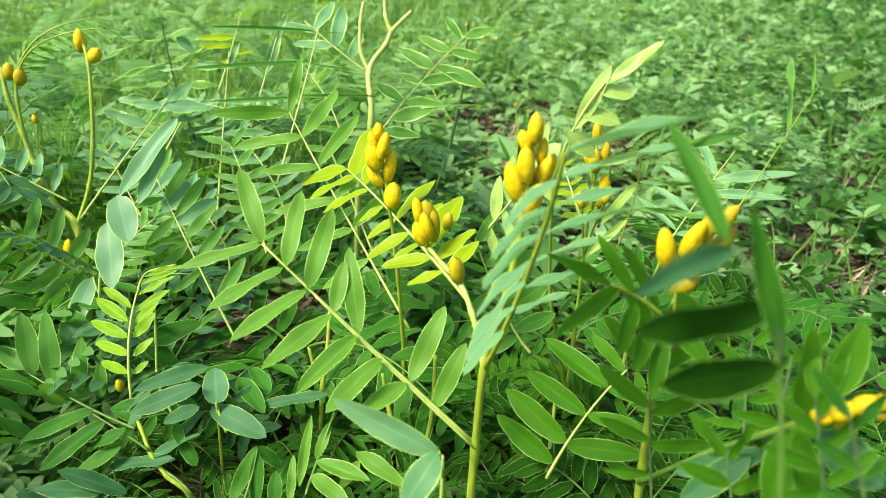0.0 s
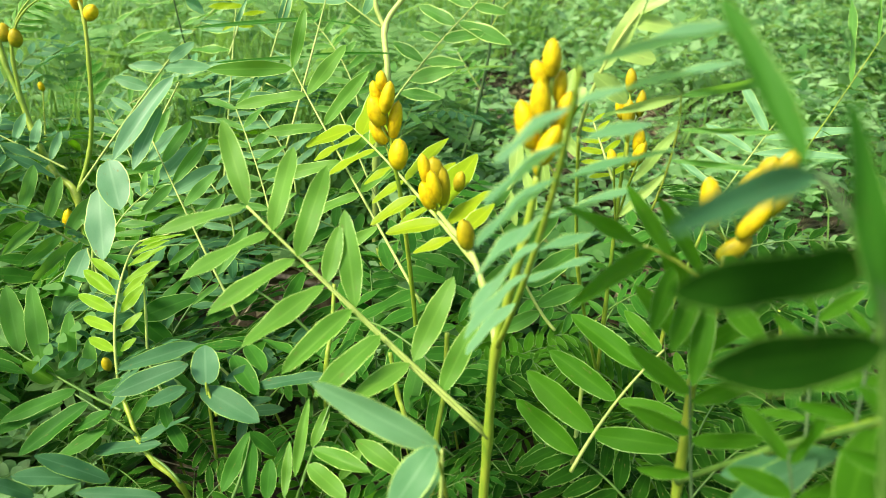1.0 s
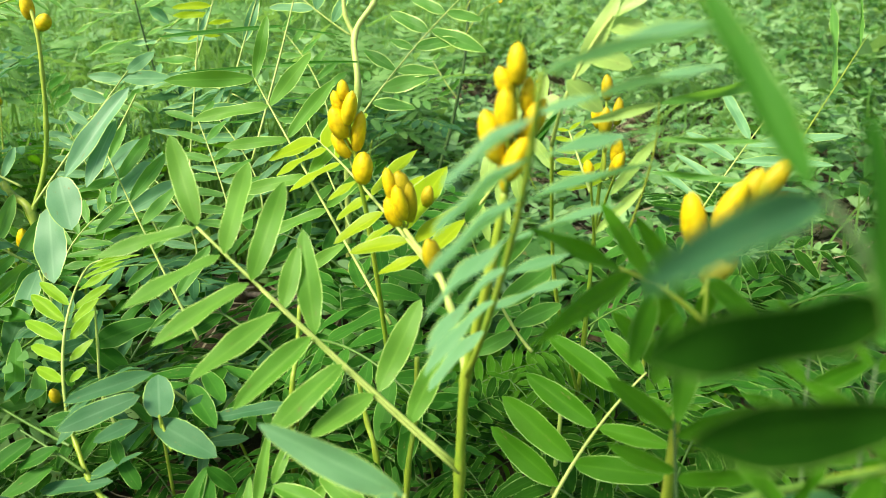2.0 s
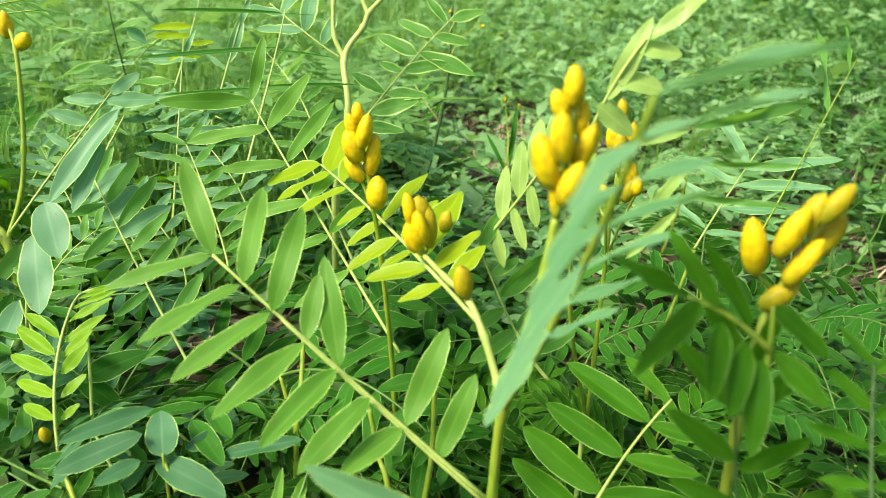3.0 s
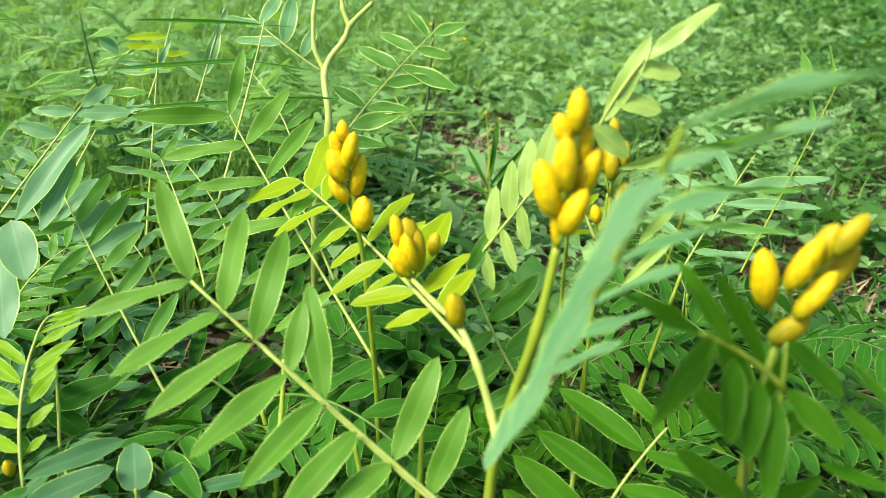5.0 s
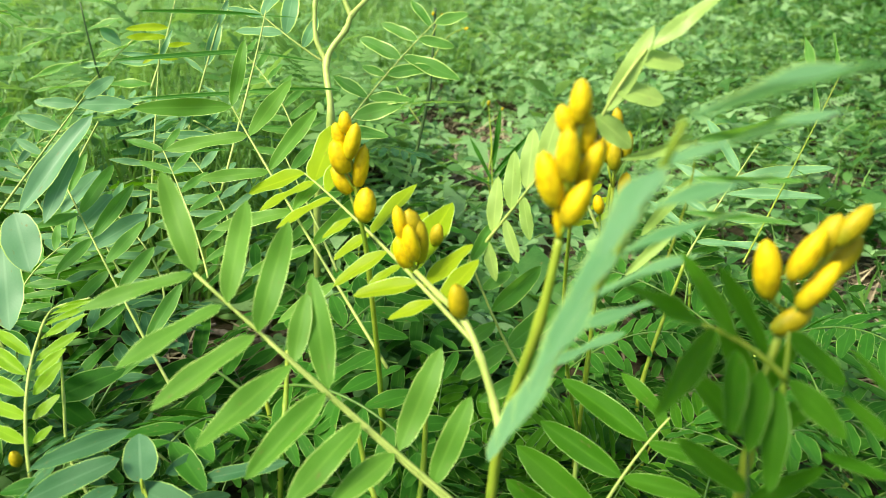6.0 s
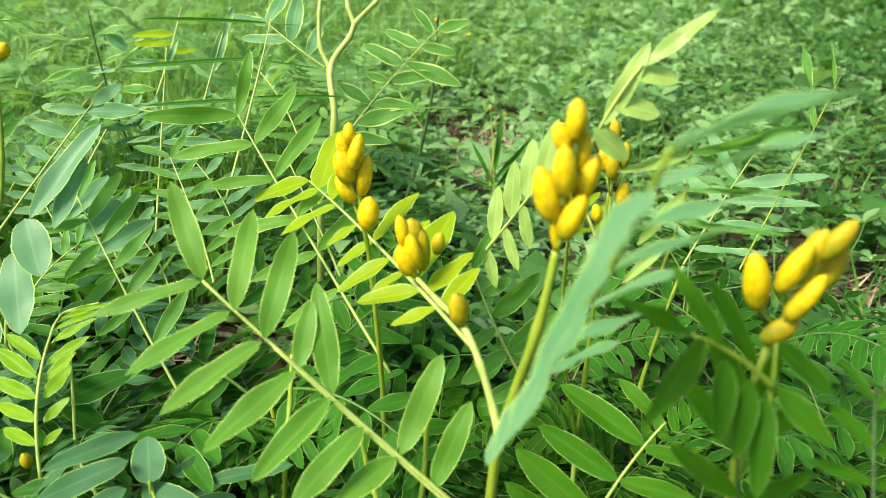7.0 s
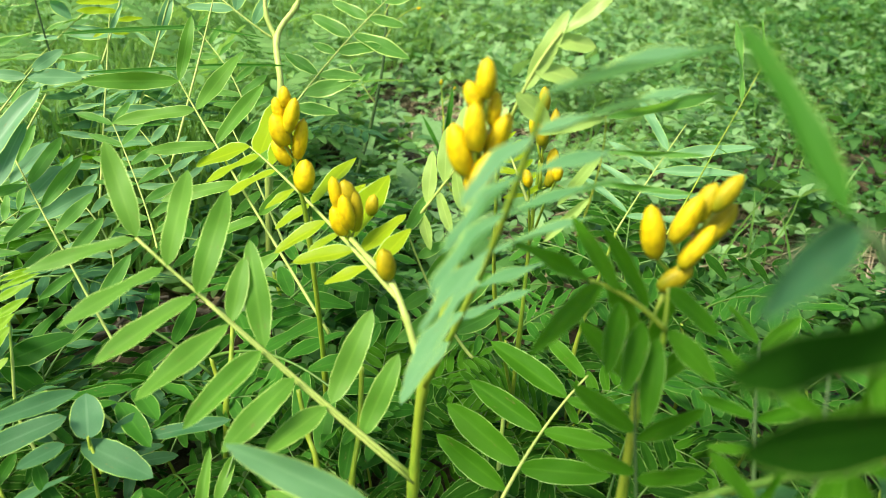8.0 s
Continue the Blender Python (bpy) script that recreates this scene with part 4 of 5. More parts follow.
frond(near_plant, (-0.0098, 0.3111, 0.1785), (-0.0084, 0.3193, 0.2067), (-0.0088, 0.3252, 0.2307), (0.04, -0.45, 0.89),
      left=[(0.985, 59, 69), (0.935, 162, 31)], width=0.22, look_="blue")
fan(near_plant, (-0.0065, 0.3300, 0.1965), (-0.0087, 0.3200, 0.2234), (-0.0104, 0.3100, 0.2451), (0.05, -0.45, 0.89), [((-0.0109, 0.3100, 0.2444), (-0.0265, 0.2850, 0.2298), 15.8)], "blue", M_STEM, 0.0009)

edge_plant = plant("senna_plant", (-0.250, 0.800, 0.000), "senna plant with thin dark leaf blades seen edge on", "plant", "senna plants in the weeds")
frond(edge_plant, (-0.2289, 0.8009, 0.2149), (-0.2101, 0.8766, 0.3176), (-0.2026, 0.9223, 0.3746), (0.02, -0.09, 1.00),
      left=[(0.940, 93, 135), (0.640, 100, 155), (0.400, 99, 120), (0.155, 103, 58)],
      right=[(0.940, 89, 32), (0.625, 93, 63), (0.410, 84, 96), (0.245, 83, 57)], width=0.042, twist=3, look_="blade")
frond(edge_plant, (-0.3699, 1.0211, 0.2666), (-0.3585, 1.0529, 0.3167), (-0.3502, 1.0853, 0.3678), (0.22, -0.67, 0.71),
      left=[(0.685, 106, 51), (0.585, 106, 47), (0.410, 135, 27)],
      right=[(0.480, 64, 33), (0.345, 73, 21)], width=0.24, look_="young")
frond(edge_plant, (-0.2982, 0.9332, 0.2418), (-0.2878, 0.9809, 0.3037), (-0.2736, 1.0325, 0.3750), (0.23, -0.80, 0.55),
      left=[(0.275, 173, 44), (0.455, 64, 30)],
      right=[(0.795, 5, 39), (0.500, 1, 67), (0.365, 112, 30)], width=0.22, look_="edged")
frond(edge_plant, (-0.3055, 0.8001, 0.1580), (-0.3109, 0.8573, 0.2415), (-0.3156, 0.9211, 0.3409), (0.16, -0.44, 0.89),
      left=[(0.925, 89, 39), (0.745, 106, 43), (0.585, 105, 35), (0.415, 85, 43), (0.270, 92, 46)],
      right=[(0.900, 17, 41), (0.730, 81, 48), (0.555, 84, 61), (0.400, 83, 51), (0.245, 95, 47)], width=0.17, look_="edged")
frond(edge_plant, (-0.1007, 0.6796, 0.1907), (-0.1240, 0.7150, 0.2221), (-0.1596, 0.7595, 0.2741), (0.06, -0.47, 0.88),
      left=[(0.970, 61, 27), (0.860, 105, 30), (0.705, 124, 33), (0.520, 116, 34)],
      right=[(0.860, 57, 37), (0.625, 89, 35), (0.405, 85, 28)], width=0.27)
frond(spread_plant, (0.2189, 0.6344, 0.2313), (0.2968, 0.7369, 0.2941), (0.3704, 0.8370, 0.3519), (-0.32, -0.79, 0.52),
      left=[(0.665, 19, 151), (0.905, 17, 83), (0.480, 80, 20)],
      right=[(0.800, 40, 22), (0.550, 44, 15), (0.410, 97, 13)], width=0.045, twist=4, thick=0.0007, stalk=M_STEM, look_="green")

side_plant = plant("senna_plant", (-0.470, 1.150, 0.000), "slender senna plant with thin dark leaf stalks and small leaflets", "plant", "senna plants in the weeds")
stem(side_plant, [(-0.4700, 1.1500, 0.0000), (-0.4464, 1.1200, 0.0607), (-0.4361, 1.1000, 0.1192), (-0.4330, 1.0800, 0.1774)], r0=0.0020, r1=0.0013, mat=M_FINESTALK)
fan(side_plant, (-0.4330, 1.0800, 0.1774), (-0.4541, 1.0800, 0.2557), (-0.4667, 1.0800, 0.3603), (0.10, -0.45, 0.88),
    [((-0.4969, 1.0800, 0.3223), (-0.5560, 1.0800, 0.3267), 6.7), ((-0.4683, 1.0800, 0.3248), (-0.5085, 1.0800, 0.3155), 6.6), ((-0.5068, 1.0800, 0.3177), (-0.5607, 1.0800, 0.2923), 7.6), ((-0.4659, 1.0800, 0.2913), (-0.5570, 1.0800, 0.2602), 8.4), ((-0.4629, 1.0800, 0.2605), (-0.5445, 1.0800, 0.2483), 9.2), ((-0.4645, 1.0800, 0.3264), (-0.4164, 1.0800, 0.3442), 10.5), ((-0.4213, 1.0800, 0.3609), (-0.4662, 1.0800, 0.3637), 6.5), ((-0.4587, 1.0800, 0.2916), (-0.3946, 1.0800, 0.3196), 7.3), ((-0.4500, 1.0800, 0.2596), (-0.3893, 1.0800, 0.2628), 16.2)], "edged_green", M_DARKSTEM, 0.0016)
fan(side_plant, (-0.6011, 1.0800, 0.0945), (-0.5180, 1.0800, 0.2084), (-0.4054, 1.0800, 0.3184), (0.15, -0.60, 0.78),
    [((-0.4967, 1.0800, 0.2281), (-0.5468, 1.0800, 0.2350), 17.8), ((-0.5255, 1.0800, 0.1983), (-0.5721, 1.0800, 0.2153), 19.8), ((-0.5565, 1.0800, 0.1638), (-0.5887, 1.0800, 0.1842), 21.9), ((-0.4931, 1.0800, 0.2275), (-0.4147, 1.0800, 0.2382), 18.2), ((-0.5255, 1.0800, 0.1983), (-0.4561, 1.0800, 0.2298), 20.2), ((-0.5586, 1.0800, 0.1598), (-0.5216, 1.0800, 0.1761), 17.3), ((-0.5723, 1.0800, 0.1282), (-0.5540, 1.0800, 0.1426), 17.6), ((-0.5883, 1.0800, 0.1276), (-0.6043, 1.0800, 0.1397), 17.9), ((-0.4305, 1.0800, 0.2878), (-0.3574, 1.0800, 0.2922), 13.6), ((-0.4463, 1.0800, 0.3306), (-0.4227, 1.0800, 0.3100), 19.4), ((-0.4401, 1.0800, 0.2852), (-0.4814, 1.0800, 0.2828), 11.5)], "edged", None, 0.0011)
fan(side_plant, (-0.5130, 1.0800, 0.0647), (-0.5243, 1.0800, 0.0935), (-0.5347, 1.0800, 0.1257), (0.15, -0.60, 0.78),
    [((-0.5271, 1.0800, 0.1252), (-0.4973, 1.1100, 0.1754), 17.4), ((-0.5213, 1.0800, 0.0977), (-0.4638, 1.1100, 0.1478), 23.5), ((-0.5170, 1.0800, 0.0746), (-0.4606, 1.1100, 0.1107), 21.0), ((-0.5352, 1.0800, 0.1176), (-0.5775, 1.1100, 0.1185), 14.3)], "edged", None, 0.0011)
fan(side_plant, (-0.4414, 1.0800, 0.0760), (-0.4345, 1.0800, 0.1338), (-0.4306, 1.0800, 0.1852), (0.15, -0.60, 0.78),
    [((-0.4652, 1.0800, 0.1722), (-0.4073, 1.1100, 0.1807), 16.0), ((-0.4609, 1.0800, 0.1359), (-0.4288, 1.1100, 0.1410), 14.5), ((-0.4590, 1.0800, 0.1622), (-0.4192, 1.1100, 0.1634), 12.7), ((-0.3885, 1.0800, 0.1580), (-0.3816, 1.1100, 0.1913), 16.6), ((-0.4311, 1.0800, 0.1813), (-0.4099, 1.1100, 0.1996), 11.7), ((-0.4552, 1.0800, 0.1208), (-0.4333, 1.1100, 0.1077), 13.7), ((-0.4076, 1.0800, 0.1349), (-0.4702, 1.1100, 0.0978), 12.0)], "edged_green", None, 0.0011)

weed_stalk = plant("weed_stalk", (-0.078, 1.200, 0.000), "thin dark weed stalk with small yellow flowers at its top", "plant", "weed stalks")
stem(weed_stalk, [(-0.0780, 1.2000, 0.0000), (-0.0672, 1.2000, 0.0734), (-0.0504, 1.2000, 0.1377), (-0.0398, 1.2000, 0.1905), (-0.0312, 1.2000, 0.2413), (-0.0280, 1.2050, 0.2901), (-0.0260, 1.2161, 0.3585)], r0=0.0032, r1=0.0018, mat=M_DARKSTEM, knots=False)
stem(weed_stalk, [(-0.0315, 1.1950, 0.2826), (-0.0087, 1.2092, 0.3174), (0.0190, 1.2155, 0.3337)], r0=0.0009, r1=0.0007, mat=M_STEM, knots=False)
lone_bud(weed_stalk, (-0.0289, 1.2114, 0.3474), (0.00, 0.00, 1.00), size=0.006)
stem(weed_stalk, [(-0.0301, 1.2004, 0.3214), (-0.0228, 1.2067, 0.3365), (-0.0177, 1.2117, 0.3486)], r0=0.0008, r1=0.0007, knots=False)
lone_bud(weed_stalk, (-0.0176, 1.2111, 0.3472), (0.30, 0.00, 1.00), size=0.005, green=True)
lone_bud(weed_stalk, (0.0167, 1.2140, 0.3298), (0.90, 0.00, 0.50), size=0.0066)
frond(weed_stalk, (-0.0398, 1.2000, 0.1905), (-0.0621, 1.2020, 0.2209), (-0.0801, 1.2226, 0.2430), (0.01, -0.63, 0.78), pairs=4, length=(0.03, 0.02), width=0.3)

budded_weed = plant("weed_stalk", (0.120, 1.200, 0.000), "thin green weed with a nodding reddish bud", "plant", "weed stalks")
stem(budded_weed, [(0.1200, 1.2000, 0.0000), (0.0689, 1.2076, 0.0863), (0.0675, 1.2254, 0.1539), (0.0601, 1.2427, 0.2200)], r0=0.0018, r1=0.001, mat=M_STEM, knots=False)
lone_bud(budded_weed, (0.0603, 1.2410, 0.2161), (0.00, 0.00, 1.00), size=0.0088, green=True)
stem(budded_weed, [(0.0632, 1.2308, 0.1922), (0.0749, 1.2342, 0.2008), (0.0805, 1.2386, 0.2114)], r0=0.0008, r1=0.0007, knots=False)
lone_bud(budded_weed, (0.0806, 1.2379, 0.2098), (0.40, 0.00, 1.00), size=0.006, green=True)
frond(budded_weed, (0.0710, 1.2015, 0.0977), (0.0688, 1.2120, 0.1351), (0.0667, 1.2224, 0.1724), (-0.09, -0.88, 0.46),
      left=[(0.110, 25, 77), (0.055, 64, 50)],
      right=[(0.225, 43, 86), (0.335, 9, 95), (0.000, 36, 64)], width=0.10, stalk=M_STEM, look_="deep")
frond(pale_plant, (0.0018, 0.5723, 0.2500), (0.0269, 0.5712, 0.2870), (0.0468, 0.5686, 0.3202), (-0.13, -0.81, 0.57),
      left=[(0.980, 20, 41), (0.760, 33, 40), (0.545, 36, 39), (0.310, 35, 38)],
      right=[(0.970, 105, 28), (0.705, 134, 30), (0.460, 123, 31), (0.235, 126, 28)], width=0.3, twist=5, look_="pale")
frond(blue_plant, (-0.3996, 0.8164, 0.1408), (-0.4349, 0.8461, 0.1836), (-0.4701, 0.8757, 0.2263), (0.11, -0.39, 0.91), pairs=7, length=(0.042, 0.034), spread=(75, 52), start=0.15, width=0.25, thick=0.0009, look_="blue")
frond(edge_plant, (-0.3141, 0.7505, 0.1430), (-0.3442, 0.7816, 0.1766), (-0.3742, 0.8127, 0.2102), (0.07, -0.39, 0.92), pairs=7, length=(0.042, 0.034), spread=(75, 52), start=0.15, width=0.25, thick=0.0009, look_="green")
frond(edge_plant, (-0.2600, 0.7062, 0.1436), (-0.2841, 0.7425, 0.1768), (-0.3443, 0.7819, 0.2158), (0.05, -0.39, 0.92), pairs=7, length=(0.042, 0.034), spread=(75, 52), start=0.15, width=0.25, thick=0.0009, look_="blue")
frond(edge_plant, (-0.2151, 0.6959, 0.1727), (-0.2406, 0.7432, 0.2063), (-0.2791, 0.7976, 0.2559), (0.03, -0.41, 0.91), pairs=7, length=(0.042, 0.034), spread=(75, 52), start=0.15, width=0.25, thick=0.0009, look_="green")
frond(edge_plant, (-0.2158, 0.7816, 0.1697), (-0.2397, 0.8200, 0.2081), (-0.2942, 0.8705, 0.2479), (0.01, -0.42, 0.91), pairs=7, length=(0.042, 0.034), spread=(75, 52), start=0.15, width=0.25, thick=0.0009, look_="blue")
frond(blue_plant, (-0.3742, 0.6629, 0.1386), (-0.3718, 0.6959, 0.1654), (-0.3457, 0.7279, 0.1909), (0.10, -0.36, 0.93), pairs=7, length=(0.042, 0.034), spread=(75, 52), start=0.15, width=0.25, thick=0.0009, look_="green")
frond(edge_plant, (-0.1798, 0.9453, 0.2246), (-0.2053, 0.9856, 0.2675), (-0.2545, 1.0372, 0.3101), (-0.02, -0.46, 0.89), pairs=7, length=(0.042, 0.034), spread=(75, 52), start=0.15, width=0.25, thick=0.0009, look_="green")
frond(edge_plant, (-0.2715, 0.9504, 0.2324), (-0.3313, 0.9805, 0.2494), (-0.4175, 1.0157, 0.2517), (0.04, -0.44, 0.90), pairs=7, length=(0.042, 0.034), spread=(75, 52), start=0.15, width=0.25, thick=0.0009, look_="blue")
frond(blue_plant, (-0.5225, 0.9250, 0.1607), (-0.4909, 0.9551, 0.2077), (-0.4484, 0.9839, 0.2263), (0.11, -0.41, 0.91), pairs=7, length=(0.042, 0.034), spread=(75, 52), start=0.15, width=0.25, thick=0.0009, look_="green")
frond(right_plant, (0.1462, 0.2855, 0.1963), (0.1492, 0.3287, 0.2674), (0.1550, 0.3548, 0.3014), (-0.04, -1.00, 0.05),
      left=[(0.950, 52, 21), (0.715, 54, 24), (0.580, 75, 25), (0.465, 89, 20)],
      right=[(0.905, 43, 28), (0.690, 58, 30), (0.570, 73, 29), (0.465, 86, 23)], stalk=M_DARKSTEM, thick=0.0008, width=0.26, look_="shade_mid")
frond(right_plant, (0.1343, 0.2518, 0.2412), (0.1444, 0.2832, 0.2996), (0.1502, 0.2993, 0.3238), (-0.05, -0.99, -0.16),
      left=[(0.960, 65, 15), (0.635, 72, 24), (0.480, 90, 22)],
      right=[(0.925, 43, 29), (0.625, 68, 25), (0.470, 87, 24)], stalk=M_DARKSTEM, thick=0.0008, width=0.27, look_="shade_mid")
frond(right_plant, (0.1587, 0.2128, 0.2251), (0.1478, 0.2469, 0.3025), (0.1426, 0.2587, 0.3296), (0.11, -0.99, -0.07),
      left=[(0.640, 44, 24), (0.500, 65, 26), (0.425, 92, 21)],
      right=[(0.920, 8, 27), (0.730, 27, 35), (0.565, 57, 26), (0.440, 64, 28)], stalk=M_DARKSTEM, thick=0.0008, width=0.25, look_="shade_mid")
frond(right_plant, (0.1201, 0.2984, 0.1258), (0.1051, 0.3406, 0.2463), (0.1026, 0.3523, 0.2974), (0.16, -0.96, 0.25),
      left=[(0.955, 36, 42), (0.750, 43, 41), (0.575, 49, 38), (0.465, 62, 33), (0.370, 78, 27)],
      right=[(0.920, 18, 33), (0.720, 59, 36), (0.555, 78, 37), (0.450, 95, 36)], stalk=M_DARKSTEM, thick=0.0008, width=0.27, look_="shade_mid")
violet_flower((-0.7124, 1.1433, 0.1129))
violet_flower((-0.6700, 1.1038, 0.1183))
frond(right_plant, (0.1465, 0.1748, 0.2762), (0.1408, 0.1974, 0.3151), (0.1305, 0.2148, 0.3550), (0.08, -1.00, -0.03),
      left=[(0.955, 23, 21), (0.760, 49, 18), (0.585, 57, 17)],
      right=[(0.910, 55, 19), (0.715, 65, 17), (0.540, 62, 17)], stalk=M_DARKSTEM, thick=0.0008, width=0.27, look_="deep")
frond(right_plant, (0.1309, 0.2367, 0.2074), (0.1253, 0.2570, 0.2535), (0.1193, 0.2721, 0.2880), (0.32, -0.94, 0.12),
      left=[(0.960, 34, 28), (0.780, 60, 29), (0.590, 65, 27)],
      right=[(0.940, 53, 26), (0.745, 80, 30), (0.575, 87, 28)], stalk=M_DARKSTEM, thick=0.0008, width=0.27, look_="shade_mid")
frond(right_plant, (0.0984, 0.4665, 0.2982), (0.1070, 0.4725, 0.3369), (0.1069, 0.4750, 0.3666), (-0.05, -0.19, 0.98),
      right=[(0.980, 93, 94), (0.650, 83, 55), (0.390, 80, 54)], width=0.07, twist=4, thick=0.0006, stalk=M_STEM, look_="green")
frond(right_plant, (0.0984, 0.4665, 0.2982), (0.1070, 0.4725, 0.3369), (0.1069, 0.4750, 0.3666), (-0.14, -0.49, 0.86),
      left=[(0.980, 98, 38), (0.650, 150, 40), (0.280, 151, 38)], width=0.16, twist=4, thick=0.0006, stalk=M_STEM, look_="pale")

# ---- ground ----
def soil_height(x, y):
    return 0.03 * noise.noise((x * 1.3, y * 1.3, 0.3)) + 0.010 * noise.noise((x * 9, y * 9, 1.7)) + 0.004 * noise.noise((x * 31, y * 31, 4.1)) - 0.02


def ground_sheet():
    bm = bmesh.new()
    def line(lo, hi, step, grow, far):
        a = list(np.arange(lo, hi + 1e-6, step))
        s = step
        while a[-1] < far:
            s *= grow
            a.append(a[-1] + s)
        s = step
        while a[0] > -far:
            s *= grow
            a.insert(0, a[0] - s)
        return a
    xs, ys = line(-1.6, 1.6, 0.025, 1.22, 900), line(-0.2, 2.6, 0.025, 1.22, 900)
    g = [[bm.verts.new((x, y, soil_height(x, y) * (1 if abs(x) + abs(y) < 40 else 0))) for x in xs] for y in ys]
    for j in range(len(ys) - 1):
        for i in range(len(xs) - 1):
            bm.faces.new((g[j][i], g[j][i + 1], g[j + 1][i + 1], g[j + 1][i])).smooth = True
    me = bpy.data.meshes.new("ground")
    bm.to_mesh(me)
    bm.free()
    me.materials.append(M_SOIL)
    return tagged(new("ground", me), "bare brown crumbly soil under the weeds", "ground", "", "structure")


ground_sheet()


def filler(seed, height, fronds, look_="green"):
    """A senna plant without buds: a short stem with leaves all round."""
    rng = random.Random(seed)
    pl = plant("senna_plant", (0, 0, 0), "leafy senna plant without buds among the weeds", "plant", "senna plants in the weeds")
    top = V((rng.uniform(-0.02, 0.02), rng.uniform(-0.02, 0.02), height * 0.75))
    stem(pl, [(0, 0, -0.02), tuple(top * 0.5 + V((0.01, 0, 0))), tuple(top)], 0.0026, 0.0015)
    for k in range(fronds):
        a = k * 2.4 + rng.uniform(-0.4, 0.4)
        u = (k + 1) / fronds
        b = V(top) * (0.25 + 0.75 * u)
        L = rng.uniform(0.13, 0.19)
        out = V((math.cos(a), math.sin(a), 0))
        rise = rng.uniform(0.1, 0.9)
        tip = b + out * L * math.cos(rise) + V((0, 0, L * math.sin(rise) * 0.8))
        mid = (b + tip) / 2 + V((0, 0, 0.02))
        frond(pl, b, mid, tip, V((0, 0, 1)) - out * 0.5 * rise + V((0, -0.35, 0)), pairs=rng.choice((6, 7, 8)), length=(0.050, 0.040), spread=(78, 50), start=0.22, look_=look_, width=rng.uniform(0.26, 0.34), lift=-0.1, stalk=M_FINESTALK)
    return pl


# the understory's shade is put into these plants' darker leaf colours
templates = [filler(1, 0.16, 6, "deep"), filler(2, 0.20, 7, "shade_dark"), filler(3, 0.13, 6, "shade_mid"), filler(4, 0.22, 7, "deep"), filler(5, 0.17, 6, "shade_dark")]
bright = [filler(6, 0.16, 6, "deep"), filler(7, 0.20, 7, "slate"), filler(8, 0.14, 6, "deep"), filler(9, 0.21, 7, "slate"), filler(10, 0.17, 6, "shade_mid")]
places = random.Random(21)
spots = []
for _ in range(4000):
    x, y = places.uniform(-1.0, 0.45), places.uniform(0.42, 1.15)
    if x > 0.5 - 0.8 * (y - 0.5) or (-0.10 < x < 0.22 and y > 0.70) or (x < -0.12 and y < 0.56) or (-0.43 < x < -0.14 and 0.68 < y < 0.98) or any((x - a) ** 2 + (y - b) ** 2 < (0.085 + 0.05 * y) ** 2 for a, b in spots) or abs(x) > 0.25 + 0.75 * y:
        continue
    spots.append((x, y))
used = set()
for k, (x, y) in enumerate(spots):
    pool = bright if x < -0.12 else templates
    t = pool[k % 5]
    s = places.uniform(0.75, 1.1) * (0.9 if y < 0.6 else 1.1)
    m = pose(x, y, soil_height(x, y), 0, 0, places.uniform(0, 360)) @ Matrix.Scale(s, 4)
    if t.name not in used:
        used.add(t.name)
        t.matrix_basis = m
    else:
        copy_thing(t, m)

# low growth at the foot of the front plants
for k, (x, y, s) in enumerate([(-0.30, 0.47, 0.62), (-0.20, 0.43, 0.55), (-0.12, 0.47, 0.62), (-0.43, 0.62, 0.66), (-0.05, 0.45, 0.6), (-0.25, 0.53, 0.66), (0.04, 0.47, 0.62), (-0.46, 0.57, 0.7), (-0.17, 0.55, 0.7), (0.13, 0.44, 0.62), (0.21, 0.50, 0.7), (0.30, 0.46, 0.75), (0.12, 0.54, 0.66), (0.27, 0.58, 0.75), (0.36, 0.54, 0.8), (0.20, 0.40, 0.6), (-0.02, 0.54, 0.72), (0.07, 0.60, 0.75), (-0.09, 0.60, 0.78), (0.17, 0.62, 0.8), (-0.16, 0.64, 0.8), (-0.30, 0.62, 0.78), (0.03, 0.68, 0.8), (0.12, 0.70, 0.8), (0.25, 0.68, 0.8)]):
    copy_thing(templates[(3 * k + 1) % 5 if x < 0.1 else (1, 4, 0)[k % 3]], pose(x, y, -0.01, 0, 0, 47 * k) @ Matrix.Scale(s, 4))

# unseen taller plants, added behind and beside the path to close off sky light
for k, (x, y, s) in enumerate([(-0.55, -0.45, 1.9), (-0.2, -0.6, 2.0), (0.15, -0.55, 2.1), (0.5, -0.4, 2.0), (0.65, -0.1, 2.1), (0.8, 0.0, 1.7), (-0.7, -0.1, 1.8), (0.85, 0.2, 2.0)]):
    copy_thing(templates[k % 5], pose(x, y, -0.02, 0, 0, 70 * k) @ Matrix.Scale(s, 4))


def twig(x, y, turn, length, seed):
    rng = random.Random(seed)
    ob = plant("twig", (x, y, soil_height(x, y) + 0.006), "dead dark grey twig lying on the soil", "twig", "dead twigs")
    d = V((math.cos(turn), math.sin(turn), 0.04))
    pts = [V(ob.location) + d * length * k / 4 + V((rng.uniform(-1, 1), rng.uniform(-1, 1), rng.uniform(0, 1))) * 0.006 for k in range(5)]
    stem(ob, [tuple(p) for p in pts], 0.004, 0.0018, M_TWIG, "branch")
    stem(ob, [tuple(pts[2]), tuple(pts[2] + V((-d.y, d.x, 0.3)) * length * 0.3)], 0.002, 0.001, M_TWIG, "side_branch")


